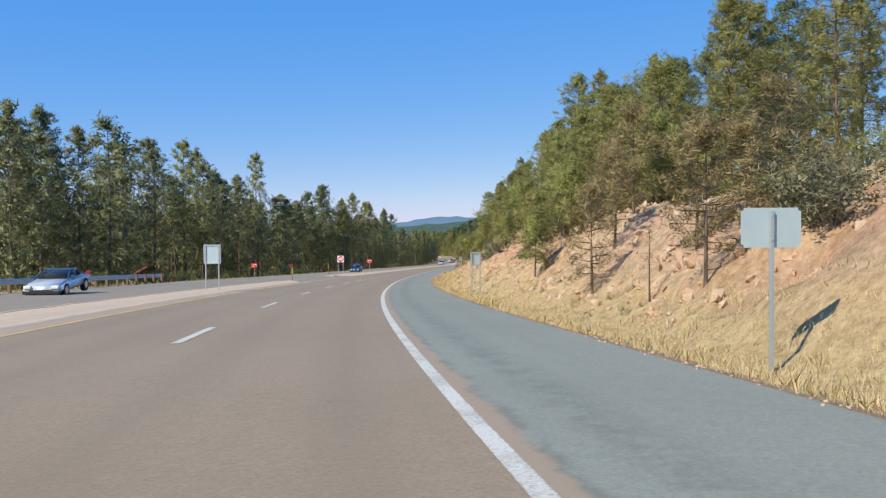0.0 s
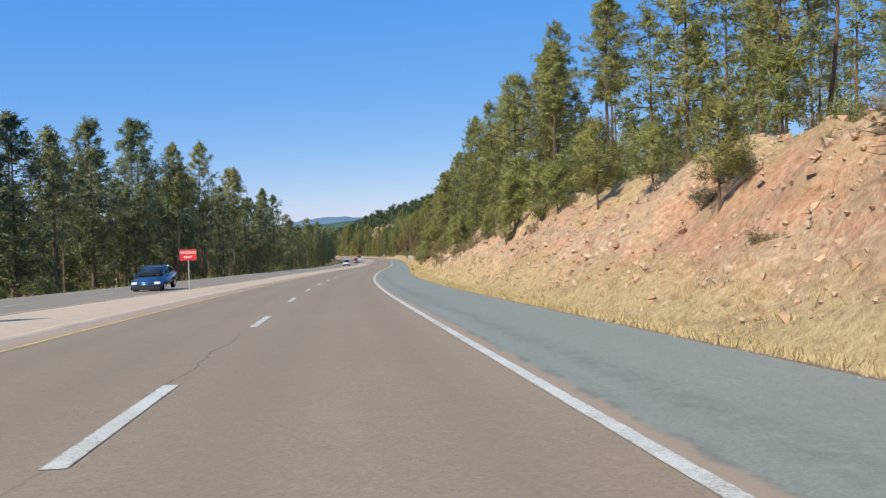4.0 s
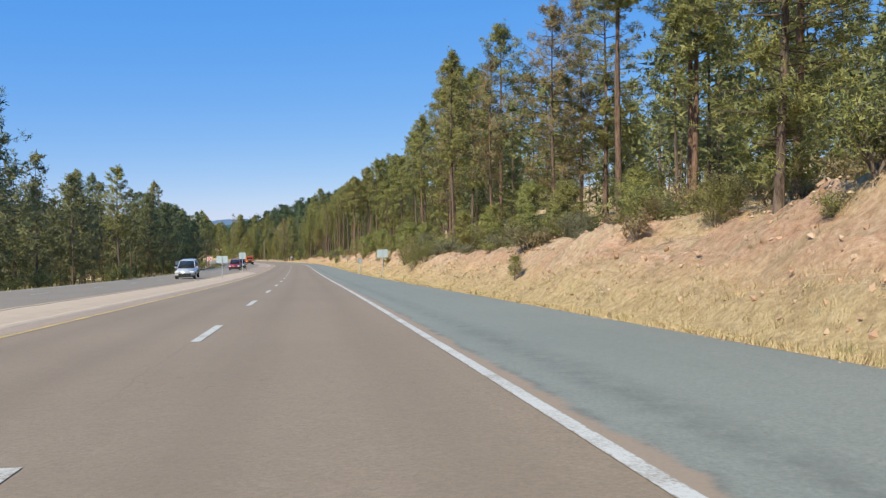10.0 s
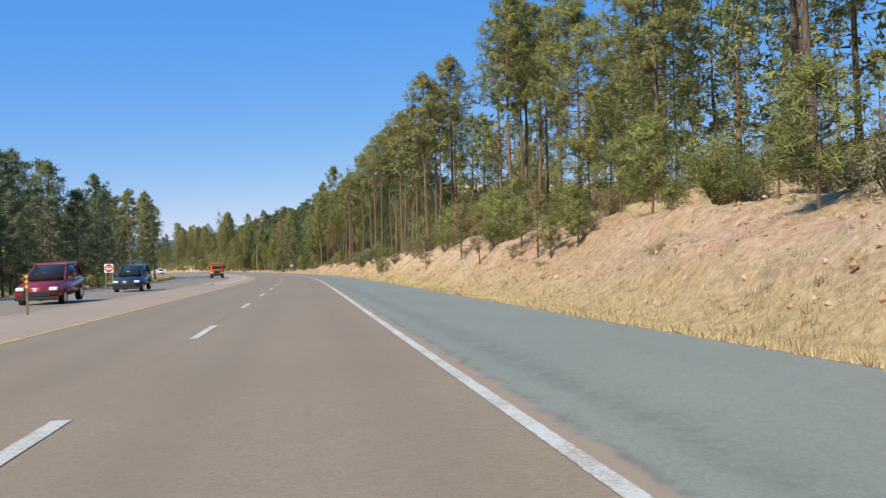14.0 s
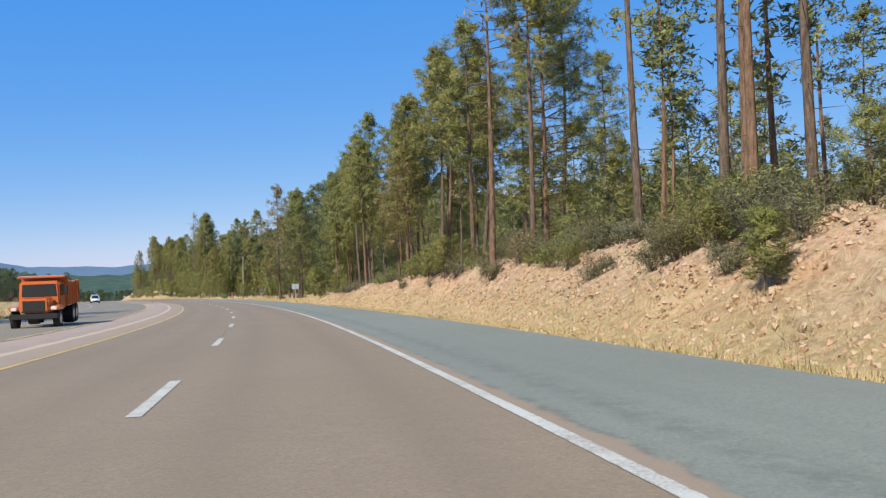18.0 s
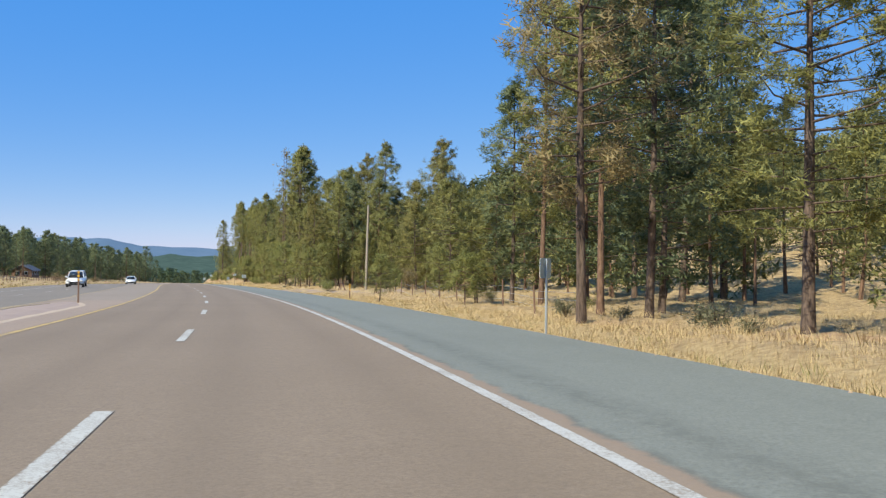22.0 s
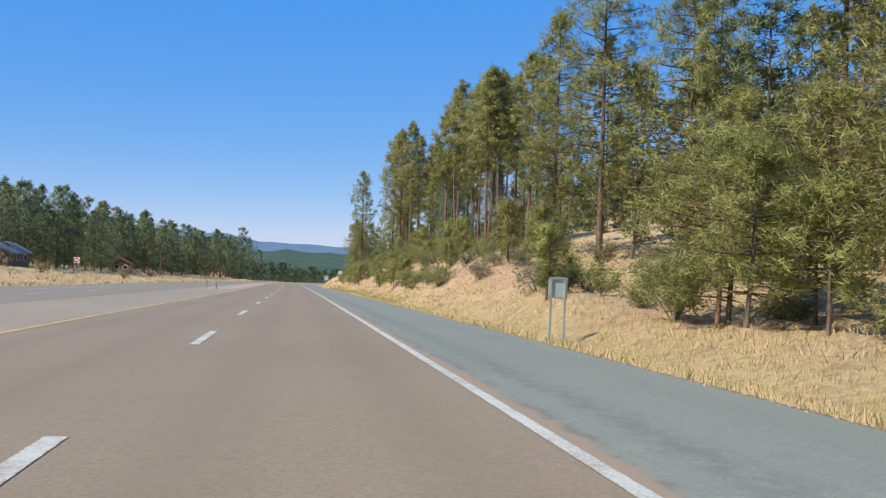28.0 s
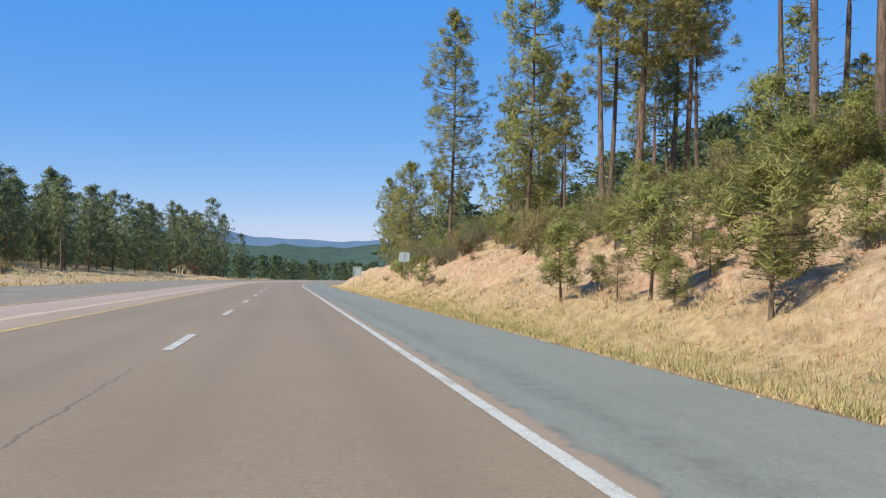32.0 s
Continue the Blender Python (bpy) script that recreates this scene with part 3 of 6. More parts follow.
terrain()
end = 1400
road = tagged(new("road", None), "descending four-lane highway of brown worn asphalt with painted lines", "road", kind="structure")
strip("carriageway", -120, end, -3.9, 3.70, 0.0, M_LANE, across=9, parent=road)
strip("paved_shoulder", -120, end, 3.70, shoulder, 0.0, M_SHOULDER, across=5, parent=road, label="grey-green asphalt shoulder")
strip("opposite_carriageway", -120, end, opposite, -3.9, -0.004, M_OPPOSITE, across=6, parent=road)
strip("edge_line", -120, end, 3.55, 3.70, 0.006, M_EDGE, parent=road, label="solid white edge line")
strip("yellow_line", -120, 50, -3.63, -3.47, 0.006, M_YELLOW, parent=road, label="solid yellow line")
strip("yellow_line", 96, end, -3.63, -3.47, 0.006, M_YELLOW, parent=road, label="solid yellow line")
for k in range(-9, 112):
    s0 = k * 12.192
    strip("lane_dash", s0, s0 + 3.7, -0.085, 0.085, 0.006, M_WHITE, step=1.2, parent=road)


# ---- pines ----
rng = np.random.default_rng(7)


def wound(pts, soft):
    """Triangles (..., 3, 3) turned so that their faces agree with the soft normals (..., 3)."""
    face = np.cross(pts[..., 1, :] - pts[..., 0, :], pts[..., 2, :] - pts[..., 0, :])
    back = (face * soft).sum(-1) < 0
    pts = np.where(back[..., None, None], pts[..., [1, 0, 2], :], pts)
    return pts.reshape(-1, 3), np.repeat(soft.reshape(-1, 3), 3, 0)


def tuft_cloud(centres, sizes, count, spread, seed, fat=0.17, axis=None):
    """Needle tufts: short blades in fluffy clumps as one triangle soup, with the clumps' own rounded normals."""
    r = np.random.default_rng(seed)
    n = len(centres)
    v = r.normal(size=(n, count, 3))
    v[..., 2] = v[..., 2] * 0.7 + 0.25
    v /= np.linalg.norm(v, axis=-1, keepdims=True)
    side = np.cross(v, r.normal(size=v.shape))
    side /= np.linalg.norm(side, axis=-1, keepdims=True) + 1e-9
    length = sizes[:, None, None] * r.uniform(0.6, 1.15, (n, count, 1))
    start = centres[:, None] + (r.normal(size=v.shape) * spread + v * 0.12) * sizes[:, None, None]
    wide = length * fat
    pts = np.stack([start - side * wide, start + side * wide, start + v * length + side * wide * 0.3], 2)
    out = centres - (np.zeros(3) if axis is None else axis)
    out[:, 2] *= 0.35
    out /= np.linalg.norm(out, axis=-1, keepdims=True) + 0.3
    bulge = (start - centres[:, None]) / sizes[:, None, None] + 0.5 * v
    soft = bulge * 0.9 + out[:, None] * 0.8 + np.array([0, 0, 0.35]) + r.normal(size=v.shape) * 0.22
    soft /= np.linalg.norm(soft, axis=-1, keepdims=True) + 1e-9
    return wound(pts, soft)


def soup(name, pts, material, normals=None):
    """Loose triangles as one mesh; normals, where given, round off the clumps."""
    me = bpy.data.meshes.new(name)
    n = len(pts)
    me.vertices.add(n)
    me.vertices.foreach_set("co", pts.astype(np.float32).ravel())
    me.loops.add(n)
    me.loops.foreach_set("vertex_index", np.arange(n, dtype=np.int32))
    me.polygons.add(n // 3)
    me.polygons.foreach_set("loop_start", np.arange(0, n, 3, dtype=np.int32))
    me.materials.append(material)
    me.update(calc_edges=True)
    if normals is not None:
        a = me.attributes.new("custom_normal", "FLOAT_VECTOR", "POINT")
        a.data.foreach_set("vector", normals.astype(np.float32).ravel())
    return me


def tube(points, radii, sides):
    """Verts and faces of a tapered limb through the points."""
    verts, faces = [], []
    points = [Vector(p) for p in points]
    for i, (p, r) in enumerate(zip(points, radii)):
        ahead = (points[min(i + 1, len(points) - 1)] - points[max(i - 1, 0)]).normalized()
        q = ahead.to_track_quat("Z", "Y")
        for k in range(sides):
            a = 2 * math.pi * k / sides
            verts.append(p + q @ Vector((math.cos(a) * r, math.sin(a) * r, 0)))
        if i:
            b = (i - 1) * sides
            for k in range(sides):
                faces.append((b + k, b + (k + 1) % sides, b + sides + (k + 1) % sides, b + sides + k))
    return verts, faces


def pine_shape(height, bare, radius, seed, limbs, tufts, blades, size, dead=0.0, plump=0.16, twigs=True, sides=8, droop=0.0, fat=0.2):
    """Trunk with limbs, and a crown of needle tufts bunched towards the limbs' ends."""
    r = np.random.default_rng(seed)
    bend = r.normal(size=2) * 0.012 * height
    spine = lambda z: Vector((bend[0] * math.sin(z / height * 2.4), bend[1] * math.sin(z / height * 3.1), z))
    base_r = 0.0082 * height + 0.03
    zs = np.linspace(-0.6, height * 0.985, 12 if sides > 5 else 6)
    V, F = tube([spine(z) for z in zs], [base_r * (1.25 if z < 0 else 1) * (1 - 0.9 * max(z, 0) / height) for z in zs], sides)
    centres, sizes = [], []
    for i in range(limbs):
        f = (i + r.uniform(0, 1)) / limbs
        z = height * (bare + (0.97 - bare) * f)
        shape = math.sin(min(1, (1 - f) * 1.35 + 0.10) * math.pi / 2) * (0.55 + 0.45 * min(1, f * 4.5))
        reach = radius * shape * r.uniform(0.5, 1.15) + 0.2
        a = i * 2.4 + r.uniform(-0.6, 0.6)
        lift = r.uniform(-0.15, 0.25) + 0.4 * f - droop
        p0 = spine(z)
        p1 = p0 + Vector((math.cos(a) * reach * 0.55, math.sin(a) * reach * 0.55, reach * lift * 0.3))
        p2 = p0 + Vector((math.cos(a + 0.15) * reach, math.sin(a + 0.15) * reach, reach * lift))
        if sides > 5:
            v, fc = tube([p0, p1, p2], [0.012 + 0.015 * reach ** 0.8, 0.009 + 0.007 * reach, 0.005], 4)
            F += [tuple(x + len(V) for x in q) for q in fc]
            V += v
        if r.uniform() < dead:
            continue
        for k in range(tufts):
            g = 1.05 - 0.7 * r.uniform() ** 1.5
            c = p0.lerp(p2, g) + Vector(r.normal(size=3) * (0.10 + plump * reach * 0.75))
            centres.append(c)
            sizes.append(size * r.uniform(0.7, 1.25))
    for k in range(int(tufts * 2.5)):
        centres.append(spine(height * r.uniform(0.93, 1.0)) + Vector(r.normal(size=3) * 0.2))
        sizes.append(size * 0.8)
    for i in range(int(limbs * 0.3) if twigs else 0):
        z = height * r.uniform(0.12, max(bare, 0.14))
        a, l = r.uniform(0, 6.28), r.uniform(0.1, 0.1 + 0.06 * height)
        p0 = spine(z)
        v, fc = tube([p0, p0 + Vector((math.cos(a) * l, math.sin(a) * l, r.uniform(-0.3, 0.2) * l))], [0.025, 0.005], 3)
        F += [tuple(x + len(V) for x in q) for q in fc]
        V += v
    spots = np.array([tuple(c) for c in centres])
    axis = np.stack([spots[:, 0] * 0, spots[:, 1] * 0, np.full(len(spots), height * (0.45 + 0.5 * bare))], 1)
    return np.array([tuple(v) for v in V]), F, tuft_cloud(spots, np.array(sizes), blades, 0.34, seed + 1, fat, axis)


def pine_pair(name, material, *args, **kw):
    V, F, pts = pine_shape(*args, **kw)
    return from_arrays(name + "_trunk", V, F, M_BARK, smooth=True), soup(name + "_crown", pts[0], material, pts[1]), args[0]


KINDS = {
    "tall": [pine_pair("tall", M_PINE, 22, b, w, 10 + i, 48, 16, 25, 0.28, plump=0.11, fat=0.11) for i, (b, w) in enumerate(((0.40, 2.7), (0.50, 2.5), (0.34, 3.0), (0.56, 2.3), (0.44, 2.2)))],
    "high": [pine_pair("high", M_PINE, 22, b, w, 170 + i, 42, 16, 25, 0.28, plump=0.11, fat=0.11) for i, (b, w) in enumerate(((0.60, 2.6), (0.66, 2.3), (0.56, 2.9)))],
    "full": [pine_pair("full", M_PINE, 15, b, w, 30 + i, 52, 14, 22, 0.28, plump=0.12, fat=0.11) for i, (b, w) in enumerate(((0.12, 2.7), (0.20, 2.3), (0.08, 3.0), (0.26, 2.5)))],
    "dark": [pine_pair("dark", M_SHADEPINE, 20, b, w, 50 + i, 58, 14, 17, 0.36, plump=0.13, fat=0.14) for i, (b, w) in enumerate(((0.10, 3.6), (0.20, 3.1), (0.07, 4.0), (0.14, 2.8)))],
    "dry": [pine_pair("dry", M_DRYPINE, 5, b, w, 70 + i, 24, 9, 16, 0.26, dead=0.2, plump=0.12, fat=0.08) for i, (b, w) in enumerate(((0.18, 1.2), (0.28, 1.0), (0.12, 1.4)))],
    "browned": [pine_pair("browned", M_DRYPINE, 17, b, w, 75 + i, 54, 14, 20, 0.26, dead=0.15, plump=0.11, fat=0.10) for i, (b, w) in enumerate(((0.22, 2.6), (0.30, 2.3)))],
    "young": [pine_pair("young", M_YOUNG, 3.6, 0.26, w, 90 + i, 22, 8, 26, 0.27, plump=0.10, fat=0.065) for i, w in enumerate((0.9, 1.1, 0.75, 1.2))],
    "near": [pine_pair("near", M_PINE, 12, b, w, 130 + i, 54, 15, 27, 0.26, plump=0.12, fat=0.085) for i, (b, w) in enumerate(((0.14, 2.6), (0.10, 2.9), (0.2, 2.3)))],
    "low": [pine_pair("low", M_PINE, 11, b, w, 150 + i, 58, 14, 27, 0.26, plump=0.12, droop=0.1, fat=0.085) for i, (b, w) in enumerate(((0.12, 3.2), (0.16, 2.8)))],
    "bush": [pine_pair("bush", M_YOUNG, 5, b, w, 160 + i, 34, 10, 26, 0.22, plump=0.12, fat=0.06) for i, (b, w) in enumerate(((0.16, 1.6), (0.22, 1.4), (0.12, 1.8)))],
    "grand": [pine_pair("grand", M_PINE, 20, b, w, 190 + i, 78, 16, 25, 0.26, plump=0.10, fat=0.09) for i, (b, w) in enumerate(((0.16, 3.4), (0.24, 3.0)))],
    "bare": [pine_pair("bare", M_DRYPINE, 18, 0.40, 1.5, 110 + i, 44, 3, 7, 0.4, dead=0.8) for i in range(2)],
}
LABELS = {
    "tall": "tall ponderosa pine with a long bare reddish trunk",
    "full": "full green pine with branches almost to the ground",
    "low": "broad bushy green pine with branches down to the bank",
    "dark": "dark green pine at the edge of the forest, shade painted into its needles",
    "dry": "pine with browning needles beside the road",
    "young": "young bushy bright green pine on the bank",
    "bare": "nearly dead pine with bare grey branches",
}
count_trees = 0


def tree(kind, s, d, h):
    """A pine of height h at (s, d), standing on the ground."""
    global count_trees
    count_trees += 1
    options = KINDS["bush"] if kind in ("low", "full") and h < 7 and 0 < d < 20 else KINDS["browned"] if kind == "dry" and h > 7 else KINDS["grand"] if kind == "full" and 0 < d < 20 and h > 13 else KINDS["near"] + KINDS["low"] if kind == "full" and (0 < d < 18 or 600 < s < 780) else KINDS["high"] if kind == "tall" and 430 < s < 515 and d > 0 else KINDS[kind]
    trunk, crown, full = options[(count_trees * 7) % len(options)]
    k = h / full
    w = k ** (0.85 if k < 1 else 0.6) * rng.uniform(0.9, 1.12)
    root = new("young_pine" if kind == "young" or h < 5 else "dead_pine" if kind == "bare" else "pine_tree", None)
    root.empty_display_size = 0.3
    root.matrix_basis = Matrix.LocRotScale(earth(s, d), Euler((0, 0, rng.uniform(0, 6.28))), (w, w, k))
    for nm, me in (("trunk", trunk), ("crown", crown)):
        new(nm, me).parent = root
    tagged(root, LABELS[kind], "pine", group=kind + " pines")


for kind, s, d, h in (   # near side
    ("dry", 3, 10.0, 3.4), ("bare", 5, 9.5, 1.7), ("dry", 10, 9.5, 3.1), ("young", 19, 9.5, 2.6),
    ("full", 43, 20.0, 7.0), ("full", 48, 30.0, 10.1), ("full", 49, 28.0, 8.0), ("full", 53, 34.0, 11.6),
    ("tall", 53, 36.0, 13.3), ("tall", 54, 40.0, 16.2), ("young", 56, 11.0, 1.0), ("young", 60, 10.5, 2.0),
    ("full", 61, 17.0, 9.0), ("full", 63, 20.0, 9.3), ("tall", 64, 33.0, 17.7), ("full", 65, 23.0, 11.5),
    ("tall", 66, 27.0, 14.2), ("young", 66, 18.0, 1.4), ("dark", 67, 30.0, 13.0), ("young", 69, 10.0, 2.6),
    ("full", 78, 9.5, 3.6), ("bare", 82, 9.5, 1.0), ("full", 83, 15.0, 7.3), ("young", 85, 17.5, 2.9),
    ("young", 86, 11.5, 2.5), ("young", 92, 11.0, 2.0), ("tall", 93, 30.0, 15.5), ("tall", 94, 27.0, 17.9),
):
    tree(kind, s, d, h)
for kind, s, d, h in (   # near side
    ("full", 99, 25.0, 19.0), ("dry", 106, 11.5, 2.1), ("tall", 118, 27.4, 14.8), ("full", 120, 23.0, 15.1),
    ("full", 128, 21.0, 12.2), ("tall", 133, 26.0, 13.9), ("full", 136, 20.0, 12.0), ("tall", 136, 24.0, 12.7),
    ("tall", 140, 17.0, 11.1), ("tall", 149, 19.7, 13.6), ("tall", 155, 17.0, 11.9), ("full", 159, 15.0, 11.1),
    ("bare", 160, 10.5, 1.3), ("young", 164, 13.0, 1.5), ("young", 167, 12.0, 1.0), ("dry", 170, 11.0, 1.3),
    ("dry", 175, 10.0, 2.6), ("tall", 177, 22.0, 18.7), ("young", 177, 11.5, 2.0), ("tall", 180, 22.4, 17.9),
    ("tall", 181, 19.9, 6.6), ("dry", 182, 10.0, 2.9), ("tall", 183, 22.1, 17.6), ("tall", 193, 24.0, 18.7),
    ("low", 193, 14.0, 1.6), ("tall", 195, 22.0, 15.8), ("low", 195, 12.5, 1.0), ("tall", 197, 20.0, 17.2),
):
    tree(kind, s, d, h)
for kind, s, d, h in (   # near side
    ("young", 200, 33.5, 7.8), ("full", 200, 18.0, 17.4), ("bare", 205, 11.0, 1.2), ("dry", 209, 11.0, 2.2),
    ("full", 209, 17.0, 17.5), ("tall", 210, 20.0, 15.6), ("tall", 212, 22.0, 18.2), ("dark", 216, 17.0, 13.5),
    ("full", 222, 22.5, 3.8), ("young", 222, 12.5, 2.3), ("dark", 224, 18.0, 18.2), ("young", 234, 11.0, 5.1),
    ("young", 238, 29.5, 4.2), ("young", 239, 27.5, 4.7), ("dark", 242, 23.5, 16.4), ("low", 243, 12.5, 3.6),
    ("tall", 244, 17.0, 16.5), ("dry", 244, 10.5, 2.6), ("low", 246, 13.5, 4.2), ("dry", 247, 10.5, 3.0),
    ("dry", 253, 17.0, 9.7), ("tall", 253, 23.0, 19.8), ("low", 253, 14.5, 3.6), ("young", 255, 10.0, 1.6),
    ("tall", 257, 17.0, 16.5), ("tall", 256, 14.5, 15.3), ("tall", 270, 20.0, 18.5), ("full", 277, 15.0, 15.0),
):
    tree(kind, s, d, h)
for kind, s, d, h in (   # near side
    ("full", 281, 18.0, 18.4), ("young", 290, 10.5, 1.0), ("tall", 294, 20.5, 17.9), ("tall", 296, 21.3, 19.5),
    ("tall", 296, 17.5, 19.5), ("dry", 309, 18.0, 15.7), ("tall", 309, 21.4, 16.6), ("tall", 311, 19.5, 11.1),
    ("full", 311, 24.0, 7.0), ("tall", 319, 31.0, 17.4), ("dry", 323, 17.0, 14.9), ("tall", 323, 21.5, 12.8),
    ("tall", 324, 14.0, 16.8), ("dry", 326, 25.5, 20.1), ("dry", 328, 11.0, 2.4), ("tall", 333, 20.0, 19.9),
    ("tall", 337, 18.0, 16.7), ("full", 337, 22.0, 5.8), ("tall", 338, 33.5, 10.9), ("full", 343, 24.0, 6.1),
    ("dark", 344, 20.0, 17.7), ("dry", 346, 17.5, 19.4), ("full", 349, 26.0, 4.5), ("tall", 351, 19.0, 18.9),
    ("young", 354, 11.0, 2.0), ("full", 358, 20.0, 21.5), ("tall", 361, 20.0, 19.7), ("tall", 366, 17.5, 16.9),
):
    tree(kind, s, d, h)
for kind, s, d, h in (   # near side
    ("tall", 385, 30.5, 8.2), ("tall", 389, 27.0, 9.3), ("tall", 390, 20.0, 18), ("tall", 390, 25.0, 10.7),
    ("tall", 391, 33.5, 15.5), ("tall", 394, 22.0, 18.9), ("tall", 394, 28.5, 18.5), ("young", 394, 12.5, 1.7),
    ("tall", 396, 26.0, 16.3), ("young", 396, 12.0, 1.6), ("dry", 398, 12.0, 2.9), ("tall", 399, 25.5, 13.9),
    ("full", 401, 19.0, 15.4), ("full", 407, 17.0, 11.7), ("dry", 408, 11.5, 2.7), ("tall", 409, 19.5, 6.8),
    ("tall", 410, 22.0, 18.7), ("tall", 411, 23.5, 18.6), ("dry", 416, 12.0, 3.3), ("tall", 419, 19.5, 16.5),
    ("tall", 420, 16.5, 17.4), ("tall", 423, 18.0, 17.3), ("dry", 425, 11.0, 2.3), ("full", 430, 29.5, 19.6),
    ("tall", 432, 20.5, 16.1), ("tall", 433, 22.0, 18.2), ("tall", 446, 17.0, 18.9), ("tall", 443, 14.0, 17.1),
):
    tree(kind, s, d, h)
for kind, s, d, h in (   # near side
    ("young", 452, 10.5, 1.7), ("young", 455, 10.5, 1.7), ("young", 456, 31.0, 5.8), ("tall", 470, 17.0, 18.8),
    ("tall", 471, 19.8, 19.2), ("tall", 476, 27.5, 17.0), ("tall", 477, 16.5, 19.1), ("tall", 478, 18.0, 8.5),
    ("tall", 478, 19.5, 17.1), ("young", 482, 11.0, 1.7), ("tall", 485, 17.5, 18.3), ("tall", 485, 26.0, 19.4),
    ("tall", 485, 24.0, 10.0), ("bare", 487, 14.0, 16.1), ("tall", 488, 16.5, 19.1), ("tall", 489, 20.0, 18.4),
    ("tall", 491, 15.5, 18.5), ("tall", 495, 14.5, 17.5), ("bare", 507, 12.5, 16.4), ("tall", 508, 15.0, 18.0),
    ("bare", 513, 12.5, 6.2), ("full", 514, 18.0, 19.0), ("young", 515, 12.0, 2.4), ("tall", 518, 20.5, 19.4),
    ("young", 519, 12.0, 2.2), ("tall", 527, 12.5, 9.4), ("tall", 528, 19.0, 14), ("dry", 530, 12.5, 9.5),
):
    tree(kind, s, d, h)
for kind, s, d, h in (   # near side
    ("tall", 530, 16.0, 17.4), ("tall", 533, 31.5, 18.3), ("full", 538, 40.0, 10.6), ("tall", 541, 12.0, 13.1),
    ("full", 546, 40.0, 13.9), ("tall", 546, 18.0, 16.0), ("tall", 546, 22.0, 9.5), ("tall", 552, 24.0, 12.6),
    ("tall", 553, 19.0, 17.6), ("tall", 555, 17.0, 9.0), ("tall", 556, 22.0, 17.8), ("young", 558, 10.5, 1.7),
    ("full", 559, 45.0, 18.2), ("young", 560, 12.5, 2.2), ("full", 560, 28.0, 11.4), ("tall", 566, 15.5, 8.5),
    ("dark", 567, 20.0, 8.5), ("tall", 568, 14.5, 12.5), ("tall", 568, 18.0, 18.3), ("full", 569, 26.0, 12.2),
    ("tall", 570, 15.0, 8.8), ("young", 572, 16.5, 2.9), ("tall", 574, 24.0, 10.5), ("young", 574, 16.0, 3.7),
    ("young", 576, 13.0, 3.7), ("full", 577, 16.0, 15.7), ("dark", 580, 20.0, 18.7), ("full", 585, 13.0, 13.5),
):
    tree(kind, s, d, h)
for kind, s, d, h in (   # near side
    ("full", 586, 20.5, 17.8), ("dry", 594, 11.6, 17.0), ("dark", 596, 15.0, 15.1), ("tall", 598, 27.0, 29.3),
    ("tall", 602, 16.0, 17.2), ("dark", 604, 20.0, 18.8), ("full", 612, 17.4, 18.1), ("tall", 606, 17.0, 17.8),
    ("young", 612, 13.1, 2.6), ("low", 613, 14.0, 2.7), ("full", 616, 28.5, 23.7), ("dark", 616, 22.0, 18.7),
    ("dark", 618, 18.0, 13.8), ("full", 619, 33.5, 23.6), ("low", 619, 10.0, 2.8), ("low", 627, 16.0, 3.6),
    ("tall", 629, 32.5, 27.6), ("dark", 634, 32.0, 24.8), ("young", 640, 16.0, 2.0), ("full", 649, 38.0, 12.6),
    ("full", 653, 30.0, 11.9), ("dark", 654, 38.0, 13.1), ("full", 656, 26.0, 11.9), ("full", 668, 27.0, 7.2),
    ("full", 664, 29.0, 7.8), ("full", 665, 25.0, 13.2), ("tall", 665, 35.0, 14.6), ("tall", 666, 42.0, 17.5),
):
    tree(kind, s, d, h)
for kind, s, d, h in (   # near side
    ("full", 667, 32.5, 11.9), ("full", 667, 29.5, 9.6), ("full", 676, 28.0, 11.0), ("full", 684, 25.0, 15.0),
    ("full", 678, 32.0, 17.4), ("tall", 672, 30.0, 19.1), ("full", 681, 26.0, 9.2), ("full", 677, 32.0, 13.4),
    ("dark", 686, 28.0, 13.7), ("full", 686, 18.5, 5.0), ("dark", 687, 22.0, 15.0), ("tall", 687, 20.0, 13.9),
    ("full", 689, 17.0, 13.3), ("full", 689, 33.5, 6.4), ("full", 690, 27.0, 7.6), ("full", 694, 22.0, 17.2),
    ("tall", 696, 26.0, 19.7), ("full", 696, 24.5, 7.3), ("full", 696, 17.0, 11.8), ("full", 697, 21.0, 16.0),
    ("full", 699, 26.0, 17.4), ("dark", 703, 21.0, 16.5), ("tall", 707, 31.5, 22.9), ("tall", 711, 18.0, 22.2),
    ("full", 714, 19.0, 22.9), ("full", 716, 19.0, 23.3), ("bare", 722, 17.0, 23.3), ("young", 725, 13.0, 2.6),
):
    tree(kind, s, d, h)
